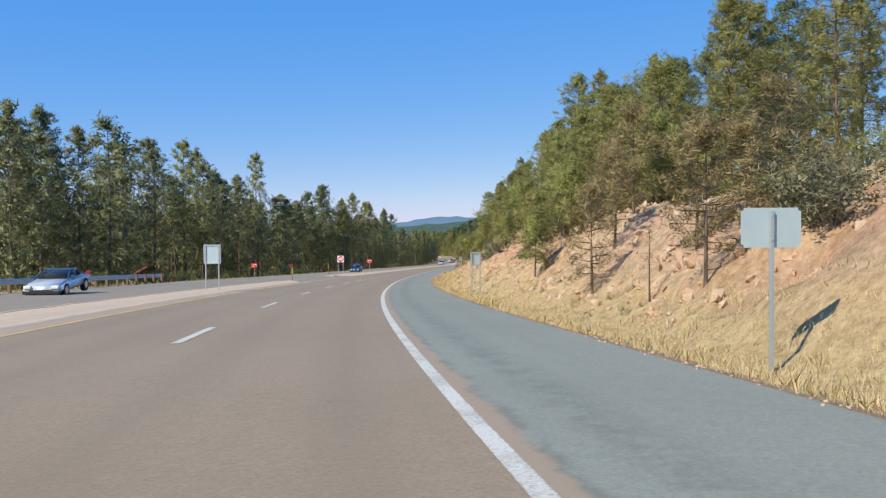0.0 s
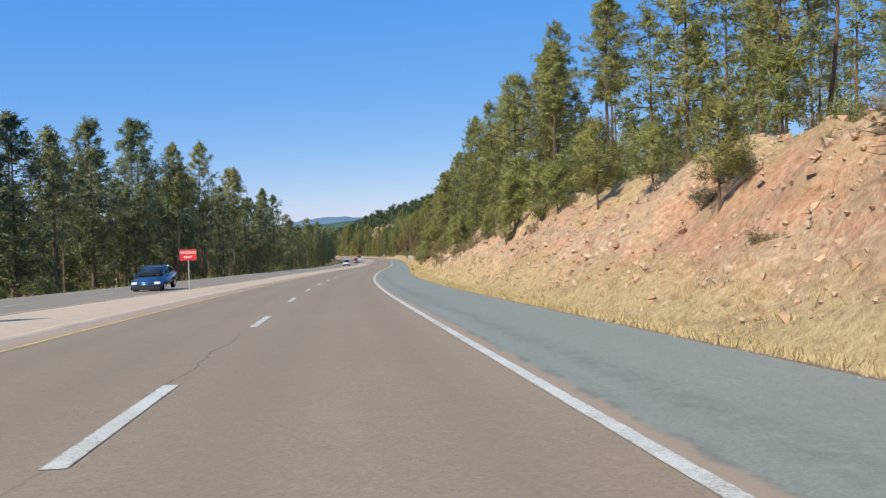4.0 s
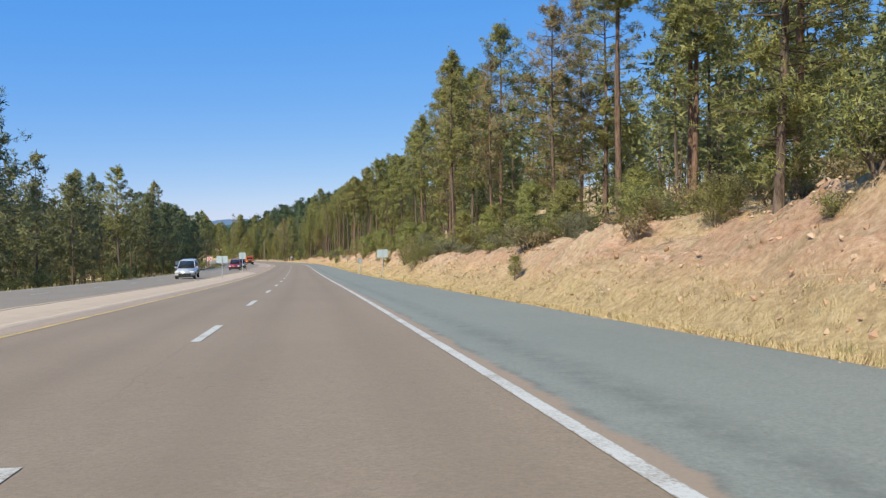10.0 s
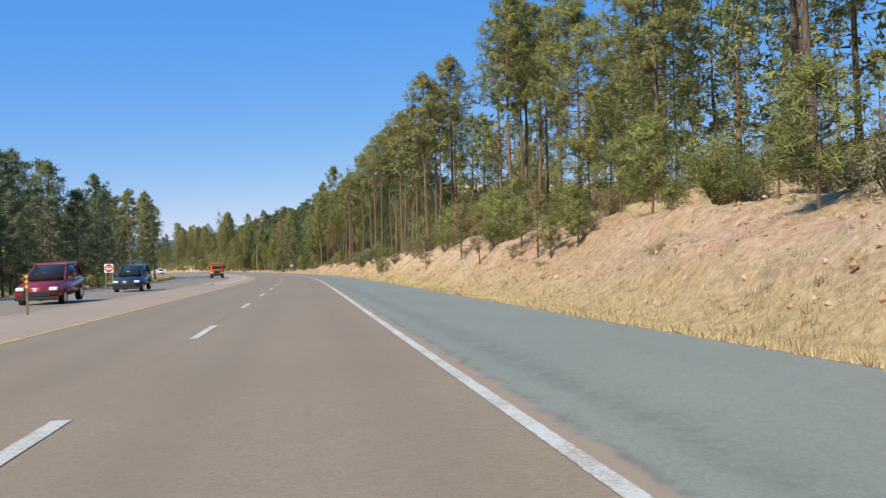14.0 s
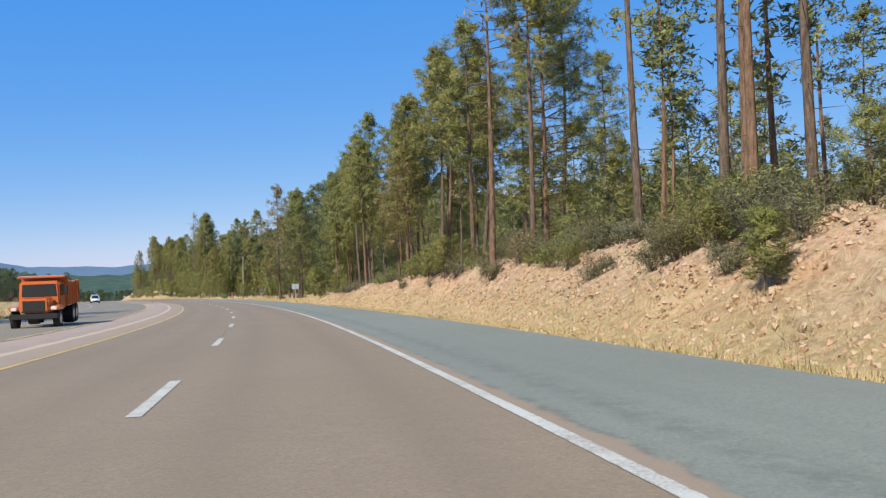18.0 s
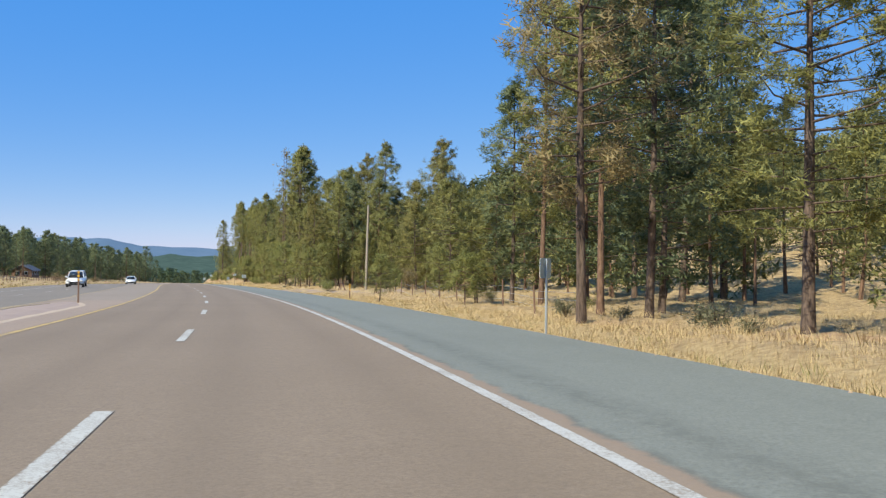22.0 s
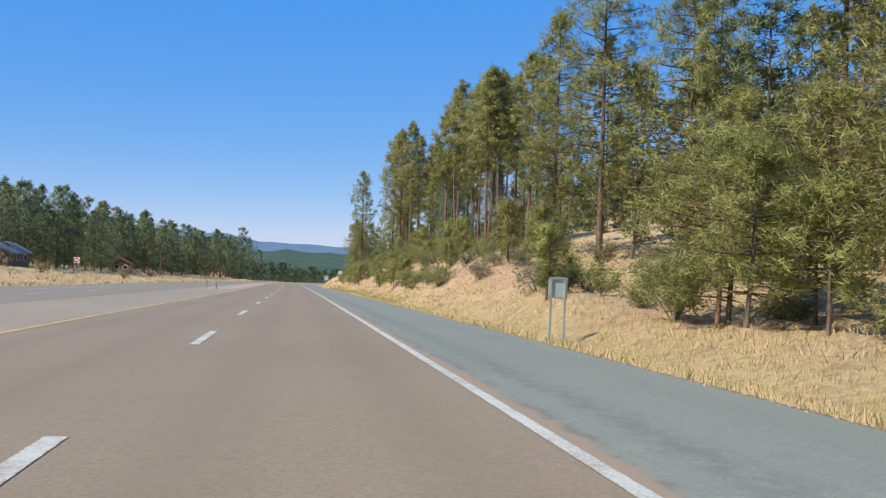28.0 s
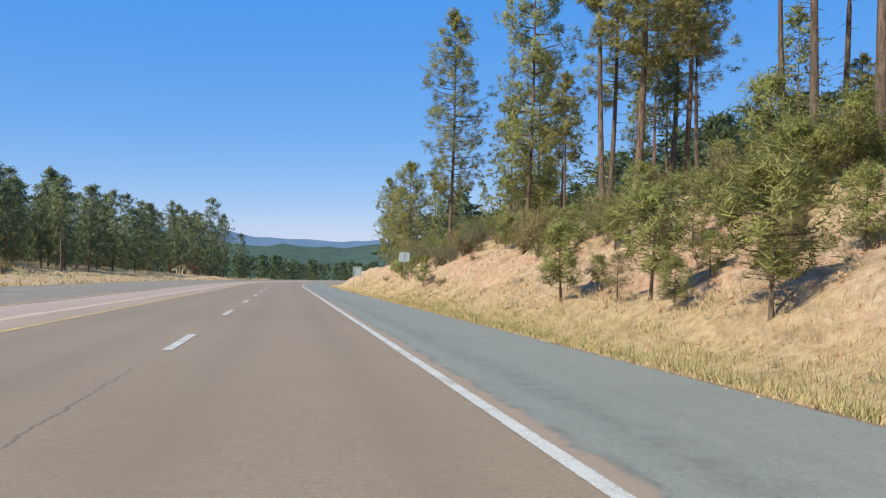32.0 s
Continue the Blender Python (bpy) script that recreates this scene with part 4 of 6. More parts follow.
for kind, s, d, h in (   # near side
    ("young", 726, 15.0, 1.9), ("bare", 726, 17.0, 23.8), ("full", 728, 14.0, 6.9), ("full", 730, 13.5, 8.7),
    ("young", 732, 12.0, 3.0), ("full", 736, 12.0, 4.9), ("tall", 737, 20.0, 15.8), ("tall", 738, 22.0, 11.3),
    ("tall", 738, 24.0, 18.1), ("tall", 746, 22.0, 19.3), ("tall", 748, 33.5, 21.1), ("full", 753, 19.0, 12.6),
    ("full", 759, 17.0, 17.5), ("tall", 760, 24.0, 15.4), ("full", 767, 17.0, 15.0), ("young", 778, 10.0, 1.0),
    ("young", 780, 11.0, 1.2), ("young", 782, 10.0, 1.5), ("young", 784, 10.0, 2.4), ("tall", 788, 17.5, 16.1),
    ("young", 792, 11.5, 1.4), ("tall", 793, 19.7, 16.0), ("young", 794, 10.5, 2.5), ("tall", 799, 22.5, 5.5),
    ("tall", 799, 25.9, 15.6), ("young", 800, 11.0, 1.2), ("young", 802, 10.0, 1.8), ("tall", 807, 23.0, 7.5),
):
    tree(kind, s, d, h)
for kind, s, d, h in (   # near side
    ("tall", 809, 19.0, 18.9), ("tall", 810, 23.5, 16.8), ("tall", 812, 24.0, 9.0), ("tall", 813, 22.5, 15.3),
    ("dark", 820, 20.0, 9.9), ("tall", 827, 19.0, 10.3), ("young", 829, 10.0, 2.7), ("young", 830, 12.5, 1.7),
    ("dark", 834, 25.3, 12.8), ("young", 834, 10.0, 2.5), ("dry", 836, 10.0, 1.2), ("tall", 836, 17.3, 19.8),
    ("young", 837, 12.5, 1.2), ("young", 839, 9.5, 2.2), ("tall", 842, 19.4, 18.4), ("tall", 843, 26.8, 17.9),
    ("tall", 843, 21.9, 4.5), ("tall", 847, 23.9, 16.1), ("tall", 850, 23.4, 18.5), ("young", 853, 22.0, 2.3),
    ("tall", 854, 18.0, 21.0), ("tall", 856, 21.4, 17.6), ("tall", 861, 24.7, 16.1), ("tall", 862, 19.4, 22.8),
    ("tall", 864, 20.5, 17.5), ("tall", 867, 25.8, 19.8), ("tall", 875, 21.4, 11.5), ("full", 880, 20.0, 24.3),
):
    tree(kind, s, d, h)
for kind, s, d, h in (   # near side
    ("full", 882, 14.3, 19.2), ("full", 890, 23.7, 17.4), ("low", 918, 16.0, 12.6), ("low", 963, 18.0, 14.2),
    ("full", 982, 15.0, 19.0), ("dark", 73, -36.0, 18.1), ("dark", 84, -38.0, 21.0), ("dark", 89, -36.0, 19.8),
    ("dark", 105, -38.0, 20.8), ("dark", 123, -40.0, 23.9), ("dark", 130, -32.0, 17.7), ("tall", 135, -38.0, 25.9),
    ("tall", 135, -36.0, 23.9), ("dark", 140, -33.0, 18.6), ("dark", 145, -36.0, 21.3), ("dark", 146, -32.0, 20.1),
    ("tall", 170, -34.7, 27.4), ("dark", 176, -30.0, 17.6), ("dark", 196, -30.0, 21.0), ("dark", 212, -30.0, 23.4),
    ("tall", 214, -25.0, 19.9), ("dark", 222, -32.0, 25.3), ("dark", 223, -27.0, 18.1), ("dark", 234, -29.0, 18.3),
    ("tall", 237, -26.5, 23.2), ("tall", 279, -29.6, 23.7), ("tall", 281, -31.0, 24.4), ("dark", 310, -32.0, 19.9),
):
    tree(kind, s, d, h)
for kind, s, d, h in (   # across the road
    ("dark", 340, -32.6, 24.6), ("dark", 350, -31.1, 23.4), ("tall", 371, -37.0, 27.2), ("tall", 389, -25.0, 17.4),
    ("dark", 411, -33.5, 18.9), ("dark", 414, -22.0, 12.9), ("tall", 416, -24.0, 17.1), ("dark", 418, -22.0, 10.0),
    ("dark", 422, -46.0, 18.6), ("dark", 428, -28.5, 16.4), ("dark", 431, -22.5, 13.9), ("dark", 435, -21.5, 12.2),
    ("tall", 455, -45.5, 24.2), ("dark", 461, -24.5, 14.7), ("dark", 463, -22.0, 11.4), ("dark", 473, -22.0, 14.0),
    ("dark", 484, -24.0, 13.1), ("tall", 495, -21.0, 14.2), ("dark", 522, -21.0, 14.2), ("tall", 525, -22.0, 15.7),
    ("full", 539, -21.0, 14.6), ("tall", 543, -22.5, 17.9), ("tall", 547, -21.0, 12.9), ("dark", 553, -30.5, 18.7),
    ("dark", 559, -29.5, 16.4), ("dark", 841, -52.0, 15.1), ("dark", 878, -55.0, 16.6), ("dark", 910, -45.0, 16.2),
):
    tree(kind, s, d, h)
for kind, s, d, h in (   # across the road
    ("dark", 920, -54.0, 18.3), ("dark", 965, -55.0, 18.9), ("dark", 978, -48.0, 18.4), ("dark", 983, -58.0, 14.1),
    ("dark", 994, -56.0, 18.8), ("dark", 996, -60.0, 14.6),
):
    tree(kind, s, d, h)


for kind, s, d, h in (   # wooded hillside over the first bend
    ("full", 21, 18.0, 8.0), ("full", 24, 20.0, 8.6), ("full", 22, 15.5, 5.8), ("full", 27, 17.0, 7.0), ("full", 31, 15.5, 7.4), ("full", 36, 15.0, 7.0),
    ("full", 42, 14.5, 6.6), ("full", 15, 19.5, 8.0), ("full", 18, 22.0, 9.0), ("dark", 12, 23.0, 8.0), ("full", 34, 19.5, 8.5), ("full", 39, 18.5, 8.0),
    ("full", 28, 22.0, 9.0), ("full", 10, 20.0, 5.6), ("tall", 20, 26.0, 11.5), ("dark", 31, 25.0, 9.6), ("full", 46, 17.5, 8.0), ("dark", 38, 23.0, 9.0),
    ("dry", 6, 11.0, 3.2), ("dry", 13, 11.0, 3.0), ("dry", 16, 12.5, 3.8), ("young", 22, 11.5, 3.0), ("young", 26, 12.0, 3.4), ("young", 31, 11.5, 2.8), ("dry", 29, 12.5, 3.4),
    ("young", 36, 11.5, 3.2), ("young", 18, 14.0, 3.6), ("dry", 20, 13.0, 3.4), ("young", 41, 11.0, 2.6), ("dry", 2.5, 10.6, 2.6), ("dry", 5, 12.5, 3.4),
):
    tree(kind, s, d, h)
for kind, s, d, h in (   # bushy pines in front of the tall ones
    ("low", 735, 11.2, 4.5), ("low", 733, 10.8, 3.8), ("young", 733.5, 12.7, 2.9), ("low", 736, 14.7, 5.6), ("young", 744.6, 10.0, 2.5),
    ("full", 746, 17.5, 7.0), ("full", 741, 20.0, 9.5), ("full", 734, 18.5, 9.0), ("dark", 752, 22.0, 13.0), ("young", 752, 12.0, 3.0), ("young", 762, 13.0, 3.2),
    ("dark", 812, 19.0, 11.0), ("young", 790, 16.0, 3.6), ("young", 800, 16.5, 3.4), ("young", 818, 16.5, 3.6), ("young", 828, 17.0, 3.4), ("young", 840, 16.5, 3.6),
    ("tall", 543, 17.0, 17.2), ("tall", 531.5, 13.6, 14.5), ("tall", 549, 17.2, 17.0), ("tall", 533.5, 17.4, 18.0), ("tall", 524, 14.2, 16.0), ("tall", 525, 17.4, 17.0), ("tall", 517, 14.4, 15.5),
    ("tall", 562, 17.0, 15.0), ("full", 570, 16.5, 15.5), ("tall", 556, 14.5, 16.5), ("dark", 582, 17.0, 17.0), ("tall", 538, 21.0, 18.0), ("tall", 546, 24.0, 17.0), ("tall", 528, 22.0, 18.0),
    ("tall", 809, 17.6, 16.0), ("tall", 804, 18.0, 17.0), ("tall", 801, 19.5, 17.5), ("tall", 797, 18.2, 16.0), ("tall", 800, 23.0, 17.0), ("tall", 794, 20.0, 16.5), ("tall", 790, 18.0, 16.0), ("tall", 795, 24.0, 18.0), ("tall", 788, 21.0, 17.0), ("tall", 806, 23.5, 17.5), ("tall", 815, 21.0, 16.0),
    ("low", 681.7, 14.0, 5.5), ("low", 673, 13.8, 4.8), ("low", 670, 14.6, 2.6), ("low", 684, 17.0, 5.6), ("low", 687, 14.0, 5.5), ("low", 693, 13.5, 6.0),
    ("low", 700, 13.5, 6.5), ("full", 707, 13.0, 8.0), ("low", 714, 12.5, 6.0), ("low", 688, 19.0, 7.0), ("low", 683, 22.5, 7.5), ("low", 677, 27.0, 6.0), ("low", 672, 28.0, 5.0), ("low", 667, 30.0, 6.0),
    ("low", 249.5, 11.4, 4.6), ("low", 247, 12.6, 5.6), ("full", 243, 13.0, 8.5), ("full", 240, 13.2, 8.0), ("dry", 252, 11.0, 3.2), ("low", 236, 12.0, 6.5), ("full", 233, 14.0, 9.0),
    ("dark", 396, -22.0, 13.0), ("dark", 402, -23.0, 14.0), ("dark", 407, -21.5, 12.0), ("dark", 425, -23.0, 13.5), ("dark", 440, -22.0, 12.5),
):
    tree(kind, s, d, h)


# saplings and young pines along the crest of the cut
for s0, s1, n, u0, u1, h0, h1 in ((15, 60, 10, 6.0, 10, 1.5, 3.6), (60, 150, 24, 5.0, 10.5, 1.6, 4.2), (150, 250, 24, 4.5, 9.5, 1.6, 4.0), (250, 345, 20, 4.0, 8.5, 1.5, 3.6), (345, 450, 26, 5.0, 9.5, 1.4, 3.6), (450, 560, 14, 4.5, 8.5, 1.0, 2.4), (780, 900, 26, 6.0, 10.5, 1.2, 2.4), (795, 880, 18, 2.8, 7.0, 0.7, 1.6)):
    for i in range(n):
        s = rng.uniform(s0, s1)
        tree("young", s, float(shoulder(s)) + rng.uniform(u0, u1), rng.uniform(h0, h1))

# ---- forest behind and between, too dense to count ----
def low_pine(*args, **kw):
    V, F, pts = pine_shape(*args, sides=5, twigs=False, **kw)
    quads = np.array([f for f in F if len(f) == 4])
    return V, quads, pts


LOW = {
    "tall": [low_pine(22, b, w, 210 + i, 28, 8, 8, 0.52) for i, (b, w) in enumerate(((0.34, 3.0), (0.46, 2.7), (0.52, 2.4)))],
    "full": [low_pine(15, b, w, 230 + i, 30, 8, 8, 0.52) for i, (b, w) in enumerate(((0.06, 3.2), (0.12, 2.9), (0.05, 2.7)))],
    "speck": [low_pine(16, b, w, 250 + i, 9, 3, 5, 2.0) for i, (b, w) in enumerate(((0.1, 3.0), (0.15, 2.6), (0.2, 2.2)))],
}
M_WOODS = needles("forest needles", (0.170, 0.185, 0.072), (0.400, 0.395, 0.145))
M_FARWOODS = needles("distant forest", (0.055, 0.090, 0.045), (0.13, 0.175, 0.085))


def forest(name, label, kinds, s0, s1, d0, d1, spacing, h0, h1, keep, seed, material=None, trunks=True, skip=None):
    """An irregular stand as one mesh for its crowns and one for its trunks; d0 and d1 may be functions of s."""
    r = np.random.default_rng(seed)
    crowns, shades, tv, tf, base = [], [], [], [], 0
    for s in np.arange(s0, s1, spacing):
        a = float(d0(s)) if callable(d0) else d0
        b = float(d1(s)) if callable(d1) else d1
        for d in np.arange(a, b, spacing):
            if r.uniform() > keep:
                continue
            ss, dd = s + r.uniform(-0.48, 0.48) * spacing, d + r.uniform(-0.48, 0.48) * spacing
            options = LOW[kinds[int(r.integers(len(kinds)))]]
            V, F, pts = options[int(r.integers(len(options)))]
            k = r.uniform(h0, h1) / V[:, 2].max()
            w = k ** 0.8 * r.uniform(0.85, 1.2)
            a_ = r.uniform(0, 6.28)
            m = np.array([[math.cos(a_) * w, -math.sin(a_) * w, 0], [math.sin(a_) * w, math.cos(a_) * w, 0], [0, 0, k]])
            p = earth(ss, dd)
            crowns.append(pts[0] @ m.T + p)
            spin = m / np.array([[w, w, 1], [w, w, 1], [1, 1, k]])
            shades.append(pts[1] @ spin.T)
            if trunks:
                tv.append(V @ m.T + p)
                tf.append(F + base)
                base += len(V)
    root = tagged(new(name, None), label, "forest", kind="stuff")
    new("crowns", soup(name + "_crowns", np.concatenate(crowns), material or M_WOODS, np.concatenate(shades))).parent = root
    if trunks:
        new("trunks", from_arrays(name + "_trunks", np.concatenate(tv), np.concatenate(tf), M_BARK)).parent = root


top_edge = lambda s: shoulder(s) + 2.2 + np.maximum(bank(s) / steep(s), 2.0)
forest("forest", "dense pine forest on the hillside above the cut bank", ["tall", "tall", "full"], 70, 180, lambda s: top_edge(s) + 7, lambda s: top_edge(s) + 40, 5.6, 9, 14, 0.55, 1)
forest("forest", "dense pine forest on the hillside above the cut bank", ["tall", "full", "full"], 180, 300, lambda s: top_edge(s) + 5, lambda s: top_edge(s) + 42, 5.8, 10, 15, 0.55, 17)
forest("forest", "dense pine forest on the hillside above the cut bank", ["tall", "full", "full"], 300, 420, lambda s: top_edge(s) + 9, lambda s: top_edge(s) + 75, 6.0, 10, 15, 0.55, 2)
forest("forest", "open pine forest on the hillside above the cut bank", ["full", "tall"], 420, 470, lambda s: top_edge(s) + 9, lambda s: top_edge(s) + 45, 5.6, 7, 11, 0.5, 15)
forest("forest", "tall thin pines on the crest of the cut", ["tall"], 425, 520, lambda s: top_edge(s) + 4, lambda s: top_edge(s) + 34, 6.5, 14, 20, 0.36, 18)
forest("forest", "open pine forest behind the low bank", ["full", "full", "tall"], 470, 570, lambda s: top_edge(s) + 14, lambda s: top_edge(s) + 60, 6.2, 7, 12, 0.6, 3)
forest("forest", "mixed pine forest behind the roadside fence", ["full", "full", "tall"], 575, 720, 30, 80, 5.2, 9, 14, 0.8, 4)
forest("forest", "mixed pine forest near the road", ["full", "full", "tall"], 692, 775, 20, 45, 5.4, 8, 13, 0.7, 5)
forest("forest", "pine forest on top of the bank", ["tall", "tall", "full"], 775, 960, lambda s: top_edge(s) + 10, lambda s: top_edge(s) + 40, 7.0, 8, 14, 0.45, 6)
# across the road the crowns' shade is painted in through their needle colour
forest("forest", "pine forest across the road, shade painted into its needles", ["full", "tall", "full"], 60, 330, -64, -29, 5.8, 13, 19, 0.7, 7, M_SHADEPINE)
forest("forest", "pine forest across the road, shade painted into its needles", ["full", "full", "tall"], 330, 560, -62, -27, 5.8, 10, 16, 0.8, 8, M_SHADEPINE)
forest("forest", "pine forest beyond the dry meadow", ["full", "full", "full", "tall"], 660, 1060, -92, table((660, -62), (860, -46), (950, -37), (1015, -28), (1060, -40)), 6.2, 12, 17.5, 0.85, 9, M_SHADEPINE)
forest("forest", "pine forest on the hillside behind the meadow", ["full", "full", "tall"], 585, 770, 80, 125, 6.6, 11, 17, 0.75, 19)
forest("far_forest", "distant wooded hillside", ["speck"], 570, 790, 118, 250, 8.0, 10, 14, 0.7, 10, M_FARWOODS, False)
forest("far_forest", "distant wooded hillside", ["speck"], 960, 1380, 62, 220, 8.5, 12, 18, 0.7, 14, M_FARWOODS, False)
forest("far_forest", "distant wooded slope across the road", ["speck"], 40, 640, -130, -66, 9.5, 12, 18, 0.6, 11, M_FARWOODS, False)
forest("far_forest", "distant wooded slope across the road", ["speck"], 640, 1380, -230, -94, 9.5, 10, 15, 0.6, 16, M_FARWOODS, False)
forest("far_forest", "woods round the bend", ["speck"], 1010, 1380, 14, 62, 7.5, 12, 18, 0.8, 12, M_FARWOODS, False)
forest("far_forest", "woods round the bend", ["speck"], 1250, 1400, -110, -34, 8.5, 8, 12, 0.7, 13, M_FARWOODS, False)


# ---- brush, grass and stones ----
def scatter_soup(name, label, category, n, s0, s1, u0, u1, size0, size1, blades, material, seed, tall=0.9, thin=0.06, clump=0.0, side=1):
    """Blades of grass or twigs on the ground as one mesh: u is metres beyond the pavement's edge."""
    r = np.random.default_rng(seed)
    s = r.uniform(s0, s1, n)
    u = u0 + (u1 - u0) * r.uniform(0, 1, n) ** 1.3
    if clump:
        keep = (np.sin(s * 0.9 + 2 * np.sin(s * 0.23 + u)) * np.sin(u * 1.3 + s * 0.41) + r.uniform(-1, 1, n)) > clump
        s, u = s[keep], u[keep]
    clear = ~((s > 646) & (s < 665) & (u < 16)) if side > 0 else s > -1e9   # the dirt drive stays bare
    s, u = s[clear], u[clear]
    d = shoulder(s) + u if side > 0 else opposite(s) - u
    p = earth(s, d)
    n = len(s)
    v = r.normal(size=(n, blades, 3)) * 0.45
    v[..., 2] = np.abs(v[..., 2]) * 0.4 + tall
    v /= np.linalg.norm(v, axis=-1, keepdims=True)
    wide = np.cross(v, r.normal(size=v.shape))
    wide /= np.linalg.norm(wide, axis=-1, keepdims=True)
    l = r.uniform(size0, size1, (n, 1, 1)) * r.uniform(0.6, 1.2, (n, blades, 1))
    start = p[:, None] + r.normal(size=v.shape) * np.array([0.10, 0.10, 0.0]) * (0.5 + 2 * l)
    pts = np.stack([start - wide * l * thin, start + wide * l * thin, start + v * l], 2)
    lit = np.array([0, 0, 1.0]) + v * 0.3 + r.normal(size=v.shape) * 0.3 + np.array([-0.25 * side, 0, 0])
    lit /= np.linalg.norm(lit, axis=-1, keepdims=True)
    tagged(new(name, soup(name, *wound(pts, lit)[:1], material, wound(pts, lit)[1])), label, category, kind="stuff")


scatter_soup("dry_grass", "dry straw-coloured grass along the pavement edge", "grass", 52000, -14, 600, 0.30, 3.6, 0.07, 0.19, 12, M_STRAW, 21, thin=0.022)
scatter_soup("dry_grass", "dry straw-coloured grass along the pavement edge", "grass", 30000, 600, 920, 0.28, 3.8, 0.07, 0.20, 12, M_STRAW, 22, thin=0.022)
scatter_soup("green_grass", "half green roadside grass in clumps", "grass", 14000, -10, 920, 0.3, 2.6, 0.08, 0.26, 10, M_GREENGRASS, 23, thin=0.022, clump=0.45)
scatter_soup("dry_grass", "thin dry grass on the bank and hill", "grass", 20000, 190, 600, 2.4, 24, 0.07, 0.20, 8, M_STRAW, 24, thin=0.025, clump=0.45)
scatter_soup("dry_grass", "thin dry grass above the red cut", "grass", 9000, -14, 190, 6.5, 24, 0.07, 0.22, 8, M_STRAW, 29, thin=0.025, clump=0.3)
scatter_soup("dry_grass", "dry grass beside the fence and on the bank", "grass", 30000, 560, 920, 3.0, 22, 0.10, 0.28, 7, M_STRAW, 25, thin=0.025)
scatter_soup("dry_grass", "tussocks of dry grass on the cut bank", "grass", 22000, 190, 560, 1.6, 10, 0.07, 0.22, 9, M_TUSSOCK, 35, thin=0.022, clump=0.35)
scatter_soup("dry_grass", "sparse tussocks on the red cut", "grass", 5000, 0, 190, 2.4, 10, 0.08, 0.22, 10, M_TUSSOCK, 37, thin=0.022, clump=0.75)
scatter_soup("dry_grass", "tussocks of dry grass on the cut bank", "grass", 11000, 740, 910, 1.6, 10, 0.07, 0.22, 9, M_TUSSOCK, 36, thin=0.022, clump=0.3)
scatter_soup("dry_grass", "golden dry grass in the roadside meadow", "grass", 34000, 585, 725, 1.5, 24, 0.09, 0.24, 8, M_STRAW, 38, thin=0.022)
scatter_soup("green_grass", "tall half green grass at the foot of the bank", "grass", 6500, 772, 872, 0.5, 2.4, 0.09, 0.22, 10, M_GREENGRASS, 39, thin=0.02)
scatter_soup("weeds", "dark withered weeds and twigs on the bank", "weeds", 9000, 0, 900, 2.6, 11, 0.06, 0.20, 7, M_TWIG, 28, thin=0.02, clump=0.35)
for s0, s1, n, seed in ((0, 190, 2200, 41), (190, 560, 5200, 42), (765, 905, 2200, 43)):
    scatter_soup("weeds", "low grey-green weeds and brush on the slope", "weeds", n, s0, s1, 2.2, 13, 0.07, 0.24, 24, M_SCRUB, seed, tall=0.5, thin=0.025, clump=0.45)
    scatter_soup("weeds", "small withered brown brush on the slope", "weeds", n, s0, s1, 2.0, 11, 0.07, 0.22, 22, M_DRYPINE, seed + 10, tall=0.5, thin=0.025, clump=0.55)
scatter_soup("meadow_grass", "dry meadow grass across the road", "grass", 18000, 560, 1150, 0.5, 55, 0.2, 0.45, 4, M_MEADOW, 26, thin=0.10, side=-1)
scatter_soup("green_grass", "green grass at the forest's edge across the road", "grass", 9000, 40, 560, 0.3, 9, 0.15, 0.4, 5, M_GREENGRASS, 27, thin=0.08, side=-1)


def shrub_mesh(name, material, radius, height, seed, n=70, size=0.2, stems_n=9):
    r = np.random.default_rng(seed)
    V, F, centres = [], [], []
    for i in range(stems_n):
        a, l = r.uniform(0, 6.28), r.uniform(0.5, 1.0)
        tip = Vector((math.cos(a) * radius * l, math.sin(a) * radius * l, height * r.uniform(0.55, 1.0)))
        v, f = tube([(0, 0, -0.1), tip * 0.5 + Vector((0, 0, 0.1)), tip], [0.02, 0.014, 0.004], 3)
        F += [tuple(x + len(V) for x in q) for q in f]
        V += v
        for k in range(n // stems_n):
            centres.append(np.array(tip) * r.uniform(0.4, 1.05) + r.normal(size=3) * radius * 0.2)
    leaves, shade = tuft_cloud(np.array(centres), np.full(len(centres), size), 8, 0.6, seed, 0.17, np.array([0, 0, height * 0.4]))
    return from_arrays(name + "_stems", np.array([tuple(v) for v in V]), F, M_TWIG), soup(name + "_foliage", leaves, material, shade)


SHRUBS = {
    "grey": [shrub_mesh("brush", M_SCRUB, 0.6, 0.75, 300 + i, 210, 0.085) for i in range(3)],
    "green": [shrub_mesh("bush", M_YOUNG, 0.65, 0.95, 310 + i, 260, 0.09) for i in range(3)],
    "brown": [shrub_mesh("drybush", M_DRYPINE, 0.55, 0.8, 320 + i, 170, 0.08) for i in range(3)],
    "thicket": [shrub_mesh("thicket", M_YOUNG if i == 1 else M_DRYPINE if i == 0 else M_SCRUB, 1.3, 2.3, 330 + i, 760, 0.10, 20) for i in range(3)],
}
SHRUB_LABELS = {"grey": "grey-green sagebrush-like shrub on dry ground", "green": "low green oak bush on the slope", "brown": "withered brown bush on the bank", "thicket": "tall tangled oak thicket at the foot of the bank"}


